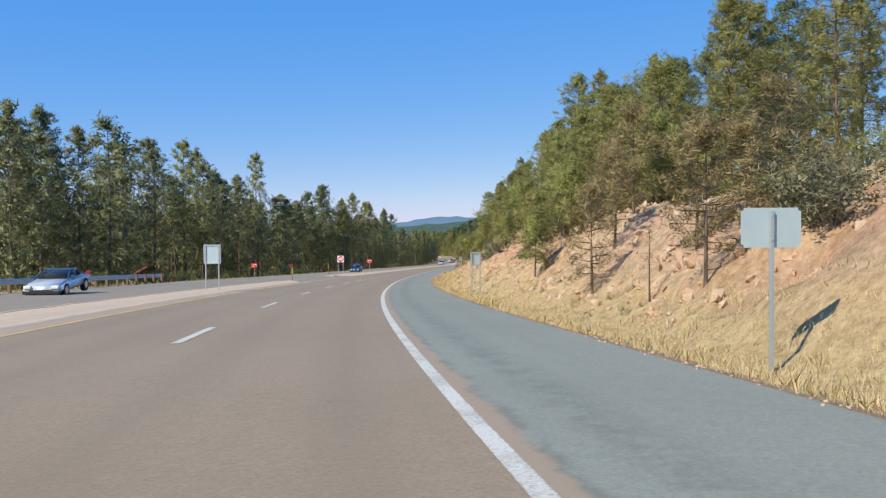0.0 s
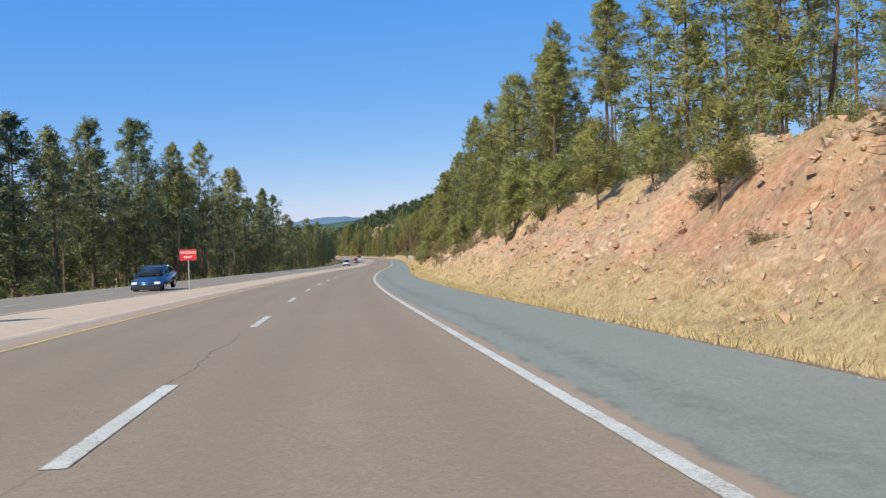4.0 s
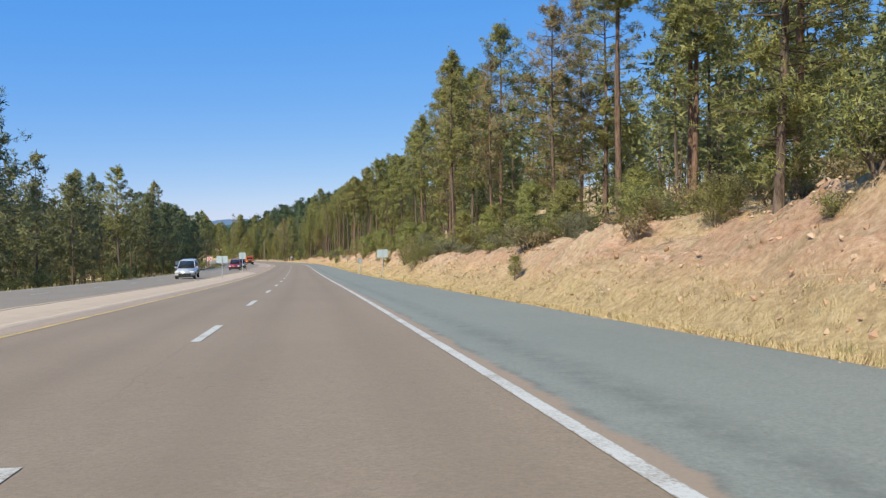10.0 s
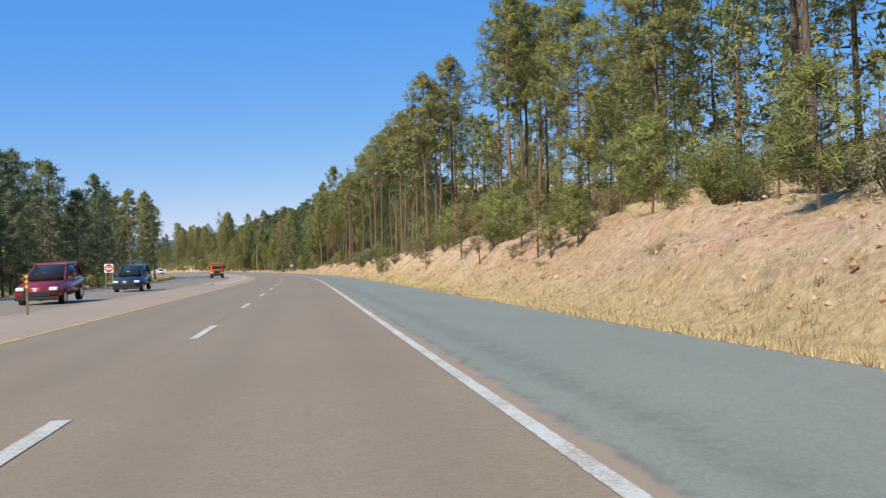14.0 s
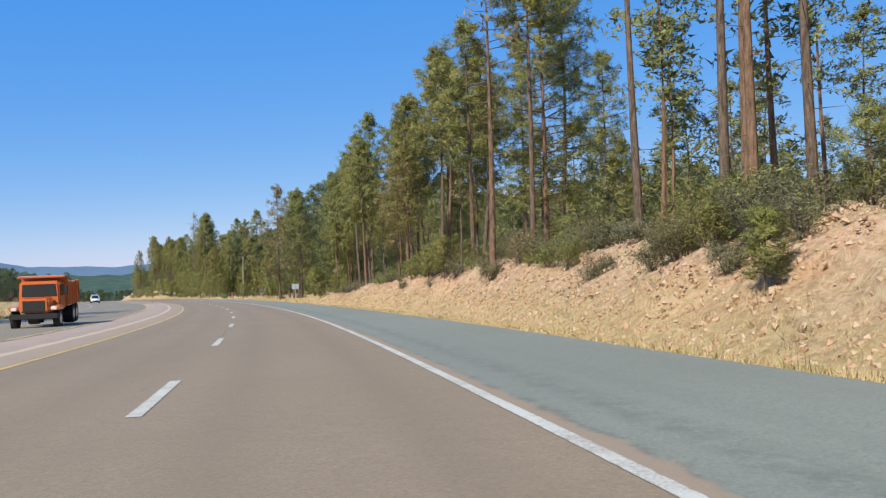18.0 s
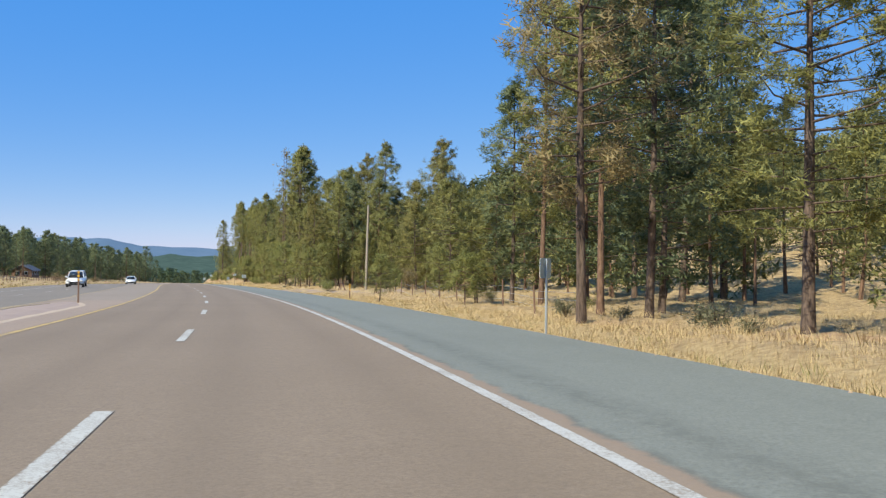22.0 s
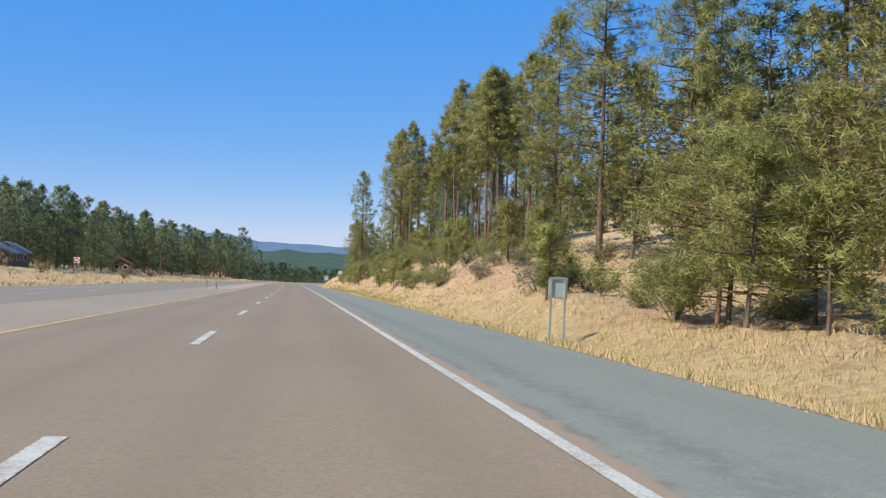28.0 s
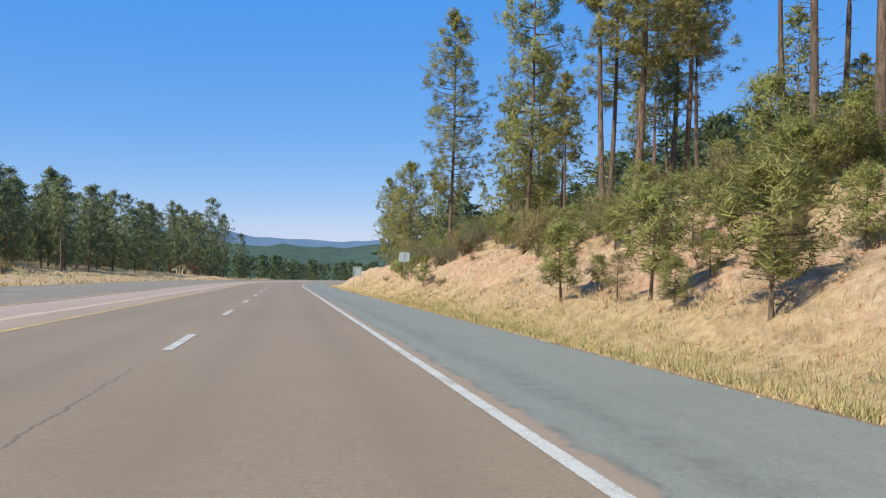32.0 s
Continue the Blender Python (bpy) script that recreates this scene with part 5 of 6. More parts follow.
def shrub(kind, s, d, k):
    root = new({"grey": "sagebrush", "green": "oak_bush", "brown": "withered_bush", "thicket": "thicket"}[kind], None)
    root.empty_display_size = 0.2
    for nm, me in zip(("stalk", "foliage"), SHRUBS[kind][int(rng.integers(3))]):
        o = new(nm, me)
        o.parent = root
        if nm == "stalk":
            tagged(o, kind="stuff")
    root.matrix_basis = Matrix.LocRotScale(earth(s, d), Euler((0, 0, rng.uniform(0, 6.28))), (k * rng.uniform(0.9, 1.3), k * rng.uniform(0.9, 1.3), k))
    tagged(root, SHRUB_LABELS[kind], "shrub", group=kind + " shrubs")


for s0, s1, n, u0, u1, kinds, k0, k1 in (
    (0, 60, 26, 4, 16, ["brown", "grey", "grey"], 0.6, 1.5),
    (60, 150, 30, 5, 15, ["green", "brown", "grey"], 0.6, 1.6),
    (150, 250, 40, 4, 13, ["brown", "brown", "green", "grey"], 0.8, 2.0),
    (250, 345, 50, 4.5, 11, ["green", "grey", "brown"], 0.8, 2.0),
    (345, 470, 44, 6, 14, ["grey", "green", "grey"], 0.8, 1.9),
    (470, 560, 50, 4.5, 9, ["grey", "grey", "green"], 0.8, 1.6),
    (560, 700, 24, 5, 16, ["green", "grey"], 0.5, 1.2),
    (740, 900, 60, 4, 13, ["green", "brown", "grey"], 0.6, 1.5),
):
    for i in range(n):
        s = rng.uniform(s0, s1)
        shrub(kinds[int(rng.integers(len(kinds)))], s, float(shoulder(s)) + rng.uniform(u0, u1), rng.uniform(k0, k1))
for s0, s1, n, u0, u1, kinds, k0, k1 in (   # low scrub along the crest and under the trees
    (0, 50, 34, 6, 13, ["grey", "grey", "green", "brown"], 0.9, 1.9),
    (50, 190, 50, 7, 16, ["grey", "grey", "green", "brown"], 0.6, 1.3),
    (190, 345, 60, 4.5, 13, ["grey", "grey", "green", "brown"], 0.6, 1.4),
    (345, 470, 50, 6.5, 14, ["grey", "grey", "grey", "green"], 0.6, 1.3),
    (470, 570, 60, 3.8, 9, ["grey", "grey", "grey", "green"], 0.5, 1.1),
    (345, 470, 36, 3.2, 7.5, ["brown"], 0.35, 0.7),
    (770, 900, 24, 3.0, 8.0, ["brown"], 0.35, 0.7),
    (60, 260, 30, 3.2, 7.5, ["brown"], 0.35, 0.8),
    (700, 780, 50, 3.5, 10, ["green", "green", "grey"], 0.6, 1.4),
    (780, 910, 90, 6.5, 13, ["green", "green", "grey"], 0.8, 1.6),
):
    for i in range(n):
        s = rng.uniform(s0, s1)
        shrub(kinds[int(rng.integers(len(kinds)))], s, float(shoulder(s)) + rng.uniform(u0, u1), rng.uniform(k0, k1))
for s0, s1, n, u0, u1, k0, k1 in ((240, 258, 9, 2.8, 6.5, 0.8, 1.3), (322, 341, 13, 2.4, 6.5, 0.45, 0.9), (262, 320, 12, 6.0, 9.0, 0.4, 0.7), (366, 440, 18, 5.0, 9.0, 0.5, 1.0), (440, 565, 34, 4.5, 8.5, 0.4, 0.8), (785, 900, 66, 5.5, 13.0, 0.35, 0.9)):
    for i in range(n):
        s = rng.uniform(s0, s1)
        shrub("thicket", s, float(shoulder(s)) + rng.uniform(u0, u1), rng.uniform(k0, k1))
for s in (209.5, 212.5, 215.0, 217.0, 220.0, 231.0):
    shrub("green", s, float(shoulder(s)) + 0.45, 0.26)
for i in range(70):
    s = rng.uniform(50, 540)
    shrub("green", s, float(opposite(s)) - rng.uniform(6, 22), rng.uniform(1.0, 2.6))


def rock_mesh(name, seed, material):
    r = np.random.default_rng(seed)
    bm = bmesh.new()
    bmesh.ops.create_icosphere(bm, subdivisions=2, radius=0.5)
    k = r.uniform(0.6, 1.3, 3)
    off = r.uniform(0, 50, 3)
    for v in bm.verts:
        n = noise.noise(Vector(v.co) * 2.2 + Vector(off))
        c = v.co * (1 + 0.45 * n)
        v.co = Vector((round(c.x * 5) / 5 * 0.5 + c.x * 0.5, c.y, round(c.z * 4) / 4 * 0.5 + c.z * 0.5)) * 1.0
        v.co.x, v.co.y, v.co.z = v.co.x * k[0], v.co.y * k[1], v.co.z * k[2] * 0.7
    me = bpy.data.meshes.new(name)
    bm.to_mesh(me)
    bm.free()
    me.materials.append(material)
    return me


ROCKS = [rock_mesh("rock", 400 + i, M_ROCK if i % 2 else M_REDROCK) for i in range(6)]
for s0, s1, n, u0, u1, k0, k1 in ((2, 30, 44, 2.2, 7, 0.15, 0.42), (30, 150, 50, 2.0, 8, 0.12, 0.45), (150, 200, 36, 2.0, 8, 0.15, 0.5), (200, 470, 30, 2.0, 8, 0.08, 0.2), (760, 880, 30, 1.0, 8, 0.1, 0.3)):
    for i in range(n):
        s = rng.uniform(s0, s1)
        u = rng.uniform(u0, u1)
        me = ROCKS[int(rng.integers(6))]
        ob = new("rock", me)
        k = rng.uniform(k0, k1)
        ob.matrix_basis = Matrix.LocRotScale(earth(s, float(shoulder(s)) + u) + np.array([0, 0, 0.10 * k]), Euler(tuple(rng.uniform(-0.4, 0.4, 2)) + (rng.uniform(0, 6.28),)), (k, k, k))
        tagged(ob, "pale weathered stone lying on the bank" if me.materials[0] is M_ROCK else "reddish stone lying on the bank", "rock", group="stones on the bank")


def pebbles(n, s0, s1, u0, u1, k0, k1, seed, material):
    """Loose stones too many to count, as one mesh."""
    r = np.random.default_rng(seed)
    s, u = r.uniform(s0, s1, n), r.uniform(u0, u1, n)
    p = earth(s, shoulder(s) + u)
    unit = np.array([(1, 0, 0), (-1, 0, 0), (0, 1, 0), (0, -1, 0), (0, 0, 0.7), (0, 0, -0.7)], float)
    tri = np.array([(0, 2, 4), (2, 1, 4), (1, 3, 4), (3, 0, 4), (2, 0, 5), (1, 2, 5), (3, 1, 5), (0, 3, 5)])
    q = r.normal(size=(n, 3, 3))
    q, _ = np.linalg.qr(q)
    k = r.uniform(k0, k1, (n, 1, 1)) * r.uniform(0.6, 1.3, (n, 1, 3))
    v = (unit[None] * k) @ q + p[:, None]
    f = tri[None] + 6 * np.arange(n)[:, None, None]
    tagged(new("loose_stones", from_arrays("loose_stones", v.reshape(-1, 3), f.reshape(-1, 3), material)), "small loose stones and clods on the cut bank", "stones", kind="stuff")


pebbles(2600, 0, 260, 2.2, 9, 0.06, 0.17, 30, M_REDROCK)
pebbles(1600, 0, 260, 2.2, 9, 0.06, 0.19, 38, M_ROCK)
pebbles(7000, 465, 552, 1.6, 7.5, 0.03, 0.10, 45, M_REDROCK)
pebbles(5000, 465, 552, 1.6, 7.5, 0.03, 0.11, 46, M_ROCK)
pebbles(9000, 0, 560, 2.0, 9, 0.02, 0.10, 31, M_REDROCK)
pebbles(6000, 0, 560, 2.0, 8, 0.02, 0.10, 32, M_ROCK)
pebbles(5000, 755, 900, 1.8, 9, 0.02, 0.09, 33, M_REDROCK)
pebbles(6000, -14, 900, -0.1, 0.7, 0.01, 0.035, 34, M_ROCK)


# ---- median, signs, rails, poles, fence ----
def median(s0, s1, inner, outer, high, top=M_MEDIAN, label="raised kerbed traffic island with a pale gravelly top", far_kerb=M_CONCRETE):
    """A kerbed island: two concrete kerbs round a gravelly top; inner and outer are its edges' d."""
    root = tagged(new("median", None), label, "median", kind="structure")
    s = np.arange(s0, s1 + 0.1, 2.0)
    taper = np.clip(np.minimum(s - s0, s1 - s) / 5.0, 0, 1) ** 0.5
    far = outer(s) if callable(outer) else np.full(len(s), outer)
    mid, half = (inner + far) / 2, (inner - far) / 2
    wide = np.maximum(half * taper, 0.2)

    def sheet(name, prof, material):
        d = np.stack([mid + f * wide + g for f, g, _ in prof], 1)
        z = np.array([h for _, _, h in prof])
        p = at(np.repeat(s[:, None], len(prof), 1), d)
        p[..., 2] += z + 0.012 * np.sin(s * 1.7)[:, None]
        ob = new(name, from_arrays(name, p.reshape(-1, 3), grid_faces(len(s), len(prof))[:, ::-1], material))
        ob.parent = root

    sheet("kerb", [(1, 0.12, -0.02), (1, 0.02, high * 0.55), (1, -0.08, high), (1, -0.20, high), (1, -0.21, -0.05)][::-1], M_CONCRETE)
    sheet("kerb", [(-1, 0.21, -0.05), (-1, 0.20, high), (-1, 0.08, high), (-1, -0.02, high * 0.55), (-1, -0.12, -0.02)][::-1], far_kerb)
    sheet("top", [(-1, 0.17, high - 0.02), (-0.4, 0, high + 0.03), (0.4, 0, high + 0.03), (1, -0.17, high - 0.02)], top)


PINK = "low kerbed island paved in pinkish brown between yellow lines"
median(-110, 60, -4.25, -7.0, 0.055)
median(94, 374, -4.25, table((94, -8.2), (120, -8.2), (160, -7.0), (374, -7.0)), 0.055)
median(440, 611, -4.75, -7.1, 0.02, M_PINKMEDIAN, PINK, M_FADED)
median(806, 1010, -4.75, -7.5, 0.02, M_PINKMEDIAN, PINK, M_FADED)
# brown sealed gutter along the islands, and flush strips where there is none
strip("gutter", -120, 62, -4.4, -3.66, 0.003, M_SEAL, parent=road, label="brown sealed gutter strip")
strip("gutter", 92, 376, -4.4, -3.66, 0.003, M_SEAL, parent=road, label="brown sealed gutter strip")
strip("painted_median", 376, 615, -7.2, -3.66, 0.003, M_SEAL, across=3, parent=road, label="brown sealed strip between yellow lines")
strip("painted_median", 615, 800, -7.6, -3.66, 0.003, asphalt("turning lane asphalt", (0.300, 0.240, 0.178), (0.340, 0.278, 0.212)), across=3, parent=road, label="painted turning lane")
strip("painted_median", 800, end, -7.6, -3.66, 0.003, M_SEAL, across=3, parent=road, label="brown sealed strip between yellow lines")
strip("yellow_line", -120, 62, -7.35, -7.23, 0.006, M_FADED, parent=road)
strip("yellow_line", 160, 625, -7.35, -7.23, 0.006, M_FADED, parent=road)
strip("yellow_line", 625, end, -7.75, -7.63, 0.006, M_FADED, parent=road)
strip("crossing_line", 44, 92, lambda s: -3.60 - 0.006 * (s - 44), lambda s: -3.48 - 0.006 * (s - 44), 0.006, M_FARWHITE, parent=road, label="thin white line across the opening")
for k in range(-9, 112):
    s0 = k * 12.192 + 5
    strip("lane_dash", s0, s0 + 3.0, -11.25, -11.12, 0.004, M_FARWHITE, step=1.6, parent=road)
strip("edge_line", -120, end, lambda s: np.maximum(opposite(s), -15.0) + 0.5, lambda s: np.maximum(opposite(s), -15.0) + 0.62, 0.004, M_FARWHITE, parent=road)


def facing(s, d, turn=0.0):
    """A pose on the ground whose +y looks along the road."""
    p = earth(s, d)
    return Matrix.Translation(p) @ Euler((0, 0, radians(yaw_at(s) + turn))).to_matrix().to_4x4()


def on_road(s, d, turn=0.0, up=0.0):
    p = at(s, d, up)
    return Matrix.Translation(p) @ Euler((math.atan(float(np.interp(s, SS, GRADE))), 0, radians(yaw_at(s) + turn)), "XYZ").to_matrix().to_4x4()


def words(name, text, size, material, parent, place):
    cu = bpy.data.curves.new(name, "FONT")
    cu.body, cu.size, cu.align_x, cu.align_y, cu.extrude = text, size, "CENTER", "CENTER", 0.002
    ob = new(name, cu)
    cu.materials.append(material)
    ob.parent = parent
    ob.matrix_basis = place
    return ob


def plate(bm, w, h, y, z, thick=0.006, r=0.04):
    vs = box(bm, (-w / 2, y - thick / 2, z - h / 2), (w / 2, y + thick / 2, z + h / 2))
    edges = [e for e in {e for v in vs for e in v.link_edges} if abs((e.verts[0].co - e.verts[1].co).y) > thick * 0.5]
    bmesh.ops.bevel(bm, geom=edges, offset=r, segments=3, affect="EDGES")


def sign(m, w, h, top, posts=1, label="", front=M_SIGNWHITE, post_mat=M_STEEL, framed=False, post_w=0.055):
    """A road sign seen from behind unless turned: bare panel, stiffeners and one or two posts."""
    root = tagged(new("road_sign", None), label, "road sign", group="road signs")
    root.matrix_basis = m
    zc = top - h / 2
    bm = bmesh.new()
    plate(bm, w, h, 0.05, zc)
    part("panel", bm, M_SIGNBACK, root, "bare metal sign panel")
    bm = bmesh.new()
    plate(bm, w * 0.99, h * 0.99, 0.056, zc, 0.004)
    part("face", bm, front, root)
    xs = (0.0,) if posts == 1 else (-w * 0.38, w * 0.38)
    for x in xs:
        bm = bmesh.new()
        box(bm, (x - post_w / 2, 0.0, -0.4), (x + post_w / 2, 0.042, top - 0.03), 0.006)
        part("post", bm, post_mat, root)
        for z in (zc - h * 0.3, zc + h * 0.3):
            bm = bmesh.new()
            rod(bm, (x, -0.012, z), (x, 0.0, z), 0.014, sides=6)
            part("bolt", bm, M_STEEL, root)
    if framed:
        for z in (top - 0.03, top - h + 0.03):
            bm = bmesh.new()
            box(bm, (-w / 2, 0.01, z - 0.025), (w / 2, 0.045, z + 0.025), 0.004)
            part("brace", bm, M_STEEL, root)
        for x in (-w / 2 + 0.03, w / 2 - 0.03):
            bm = bmesh.new()
            box(bm, (x - 0.03, 0.01, top - h), (x + 0.03, 0.045, top), 0.004)
            part("brace", bm, M_STEEL, root)
    return root


BACK = "bare grey metal back of a road sign on a steel post"
BACK2 = "small framed road sign seen from behind on two posts"
sign(facing(-3.8, 8.0, -6), 0.76, 0.50, 2.05, 1, BACK)
sign(facing(25.0, 7.8, 8), 0.50, 0.60, 2.0, 2, BACK2, framed=True)
sign(facing(331.5, 8.7, -4), 0.95, 0.72, 2.6, 1, BACK)
sign(facing(362, 8.8, 12), 0.56, 0.60, 1.9, 2, BACK2, framed=True)
sign(facing(560.3, 8.2, -4), 0.72, 0.56, 2.1, 1, BACK)
sign(facing(587.3, 7.9, 45), 0.60, 0.46, 1.75, 1, BACK)
sign(facing(711.7, 7.6, -4), 0.42, 0.34, 1.95, 1, "grey sign back on a brown wooden post", post_mat=M_WOODPOST, post_w=0.06)
sign(facing(736.9, 8.0, 8), 0.50, 0.52, 1.65, 2, BACK2, framed=True)
sign(facing(703, 8.4, 4), 0.6, 0.5, 1.9, 1, "small sign on a brown post beside the fence", post_mat=M_WOODPOST)
sign(facing(905, 9.0, 4), 0.9, 1.0, 2.2, 2, BACK2, framed=True)
sign(facing(880, 10.5, -4), 0.8, 0.7, 2.0, 1, BACK)
sign(facing(363.2, -5.6, -4), 0.80, 0.78, 2.65, 1, "bare grey metal back of a square sign on the island")
sign(facing(30.5, -5.2, -4), 0.88, 0.98, 2.4, 2, "white-edged square sign seen from behind on the island", framed=True)
sign(facing(331, -5.3, -4), 0.95, 0.58, 2.05, 1, "wide grey sign back on the island")
sign(facing(395, -17.5, -4), 0.7, 0.6, 2.2, 1, "sign back beside the far lanes")


def no_entry(m):
    root = sign(m, 0.95, 0.95, 2.75, 2, "white square do-not-enter sign with a red disc on two posts")
    bm = bmesh.new()
    bmesh.ops.create_cone(bm, cap_ends=True, segments=40, radius1=0.43, radius2=0.43, depth=0.006, matrix=Matrix.Translation((0, 0.064, 2.275)) @ Euler((radians(90), 0, 0)).to_matrix().to_4x4())
    disc = part("disc", bm, M_SIGNRED, root, "red disc")
    bm = bmesh.new()
    plate(bm, 0.66, 0.13, 0.070, 2.275, 0.004, 0.01)
    part("bar", bm, M_SIGNWHITE, disc, "white bar")
    for text, z in (("DO NOT", 2.45), ("ENTER", 2.10)):
        words("lettering", text, 0.17, M_SIGNWHITE, disc, Matrix.Translation((0, 0.072, z)) @ Euler((radians(90), 0, radians(180))).to_matrix().to_4x4())


def wrong_way(m):
    root = sign(m, 0.92, 0.60, 2.3, 1, "red rectangular wrong-way sign on a post", front=M_SIGNRED)
    for text, z in (("WRONG", 2.13), ("WAY", 1.88)):
        words("lettering", text, 0.21, M_SIGNWHITE, root, Matrix.Translation((0, 0.064, z)) @ Euler((radians(90), 0, radians(180))).to_matrix().to_4x4())


no_entry(facing(113, -8.0, 176))
no_entry(facing(461, -18.5, 176))
wrong_way(facing(114, -21.0, 170))
wrong_way(facing(140, -6.6, 176))
wrong_way(facing(137, -20.1, 172))
no_entry(facing(868.9, -34, 176))


def marker(m, h=1.15, tall=True):
    """Slim delineator with yellow reflectors."""
    root = tagged(new("marker_post", None), "slim dark marker post with yellow reflectors", "marker post", group="marker posts")
    root.matrix_basis = m
    bm = bmesh.new()
    box(bm, (-0.035, -0.02, -0.2), (0.035, 0.02, h), 0.006)
    part("post", bm, M_WOODPOST, root)
    for z in (h - 0.08, h - 0.24, h - 0.40):
        bm = bmesh.new()
        box(bm, (-0.045, -0.03, z - 0.045), (0.045, -0.02, z + 0.045), 0.004)
        part("reflector", bm, M_REFLECT, root)


marker(facing(60.5, -5.6))
marker(facing(97.5, -7.6), 1.5)
marker(facing(391, -6.7), 1.3)
marker(facing(609.8, -5.5), 1.45)
marker(facing(626.3, 9.5), 1.05)
marker(facing(805, -6.0), 1.2)
marker(facing(806, -7.0), 1.2)

# guard rail along the far lanes
rail = tagged(new("guardrail", None), "galvanised steel guardrail on wooden posts beside the far lanes", "guardrail")
s = np.arange(8, 60.1, 1.0)
prof = [(0.00, 0.45), (0.05, 0.49), (0.05, 0.53), (0.00, 0.58), (0.00, 0.61), (0.05, 0.66), (0.05, 0.70), (0.00, 0.75)]
p = at(np.repeat(s[:, None], 8, 1), np.array([-15.9 + a for a, _ in prof])[None] - 0.012 * (s[:, None] - 8) * (s[:, None] > 50))
p[..., 2] += np.array([z for _, z in prof])
beam = new("beam", from_arrays("beam", p.reshape(-1, 3), grid_faces(len(s), 8), M_STEEL, smooth=True))
beam.parent = rail
for k in np.arange(8, 60, 2.0):
    bm = bmesh.new()
    box(bm, (-0.08, -0.08, -0.4), (0.08, 0.08, 0.76), 0.012)
    o = part("post", bm, M_WOODPOST, rail)
    o.matrix_basis = Matrix.Translation(at(k, -16.02)) @ Euler((0, 0, radians(yaw_at(k)))).to_matrix().to_4x4()


def pole(s, d, h, lean=0.0):
    root = tagged(new("utility_pole", None), "bare grey wooden utility pole, slightly leaning", "utility pole")
    root.matrix_basis = facing(s, d) @ Euler((0, radians(lean), 0)).to_matrix().to_4x4()
    bm = bmesh.new()
    rod(bm, (0, 0, -0.5), (0, 0, h), 0.15, 0.10, 12)
    part("shaft", bm, M_POLE, root)
    bm = bmesh.new()
    rod(bm, (0, 0, h), (0, 0, h + 0.05), 0.11, 0.06, 12)
    part("cap", bm, M_STEEL, root)


pole(658.5, 17.5, 9.2, 1.0)

# wire fence along the meadow edge and up the hill
fence = tagged(new("fence", None), "old wire fence with thin wooden posts in dry grass", "fence")
posts = [(s, 15.2 + 1.2 * math.sin(s * 0.05)) for s in np.arange(600, 704, 4.6)]
tops = []
for s, d in posts:
    if 646 < s < 664:
        continue
    bm = bmesh.new()
    h = rng.uniform(1.05, 1.3)
    rod(bm, (0, 0, -0.3), (0, 0, h), 0.045, 0.038, 6)
    o = part("post", bm, M_WOODPOST, fence)
    o.matrix_basis = Matrix.Translation(earth(s, d)) @ Euler((rng.uniform(-0.05, 0.05), rng.uniform(-0.06, 0.06), 0)).to_matrix().to_4x4()
    tops.append(earth(s, d))
for z in (0.35, 0.7, 1.0):
    for a, b in zip(tops, tops[1:]):
        if np.linalg.norm(a - b) < 7:
            bm = bmesh.new()
            rod(bm, Vector(a) + Vector((0, 0, z)), Vector(b) + Vector((0, 0, z - rng.uniform(0, 0.03))), 0.006, sides=4)
            part("wire", bm, M_STEEL, fence)
for s, d in ((645.5, 15.6), (664.5, 16.0)):
    g = tagged(new("fence_brace", None), "leaning wooden fence brace beside the dirt track", "fence")
    g.matrix_basis = facing(s, d)
    for a, b in (((0, 0, -0.2), (0, 0, 1.5)), ((0, 0, 1.2), (0, 1.3, 0)), ((0, 0.1, 0.9), (0.5, -0.9, -0.1))):
        bm = bmesh.new()
        rod(bm, a, b, 0.06, 0.05, 6)
        part("pole", bm, M_WOODPOST, g)


def track(s0, s1, d1):
    """Dirt drive that leaves the shoulder."""
    u = np.linspace(0, 1, 24)
    k = np.linspace(0, 1, 9)
    d = 7.75 + (d1 - 7.75) * u
    w = 1 + 1.3 * (1 - u) ** 3
    mid = (s0 + s1) / 2 + 4 * u ** 2
    s2 = mid[:, None] + (k[None] - 0.5) * (s1 - s0) * w[:, None] * (1 + 0.12 * np.sin(7 * u + 3))[:, None]
    d2 = np.repeat(d[:, None], 9, 1)
    p = earth(s2, d2)
    p[..., 2] += 0.03 - 0.03 * np.abs(k - 0.5)[None] * 2
    tagged(new("dirt_track", from_arrays("dirt_track", p.reshape(-1, 3), grid_faces(24, 9), M_DIRT, smooth=True)), "reddish dirt drive leaving the shoulder", "dirt track", kind="structure")


track(649, 662, 30)


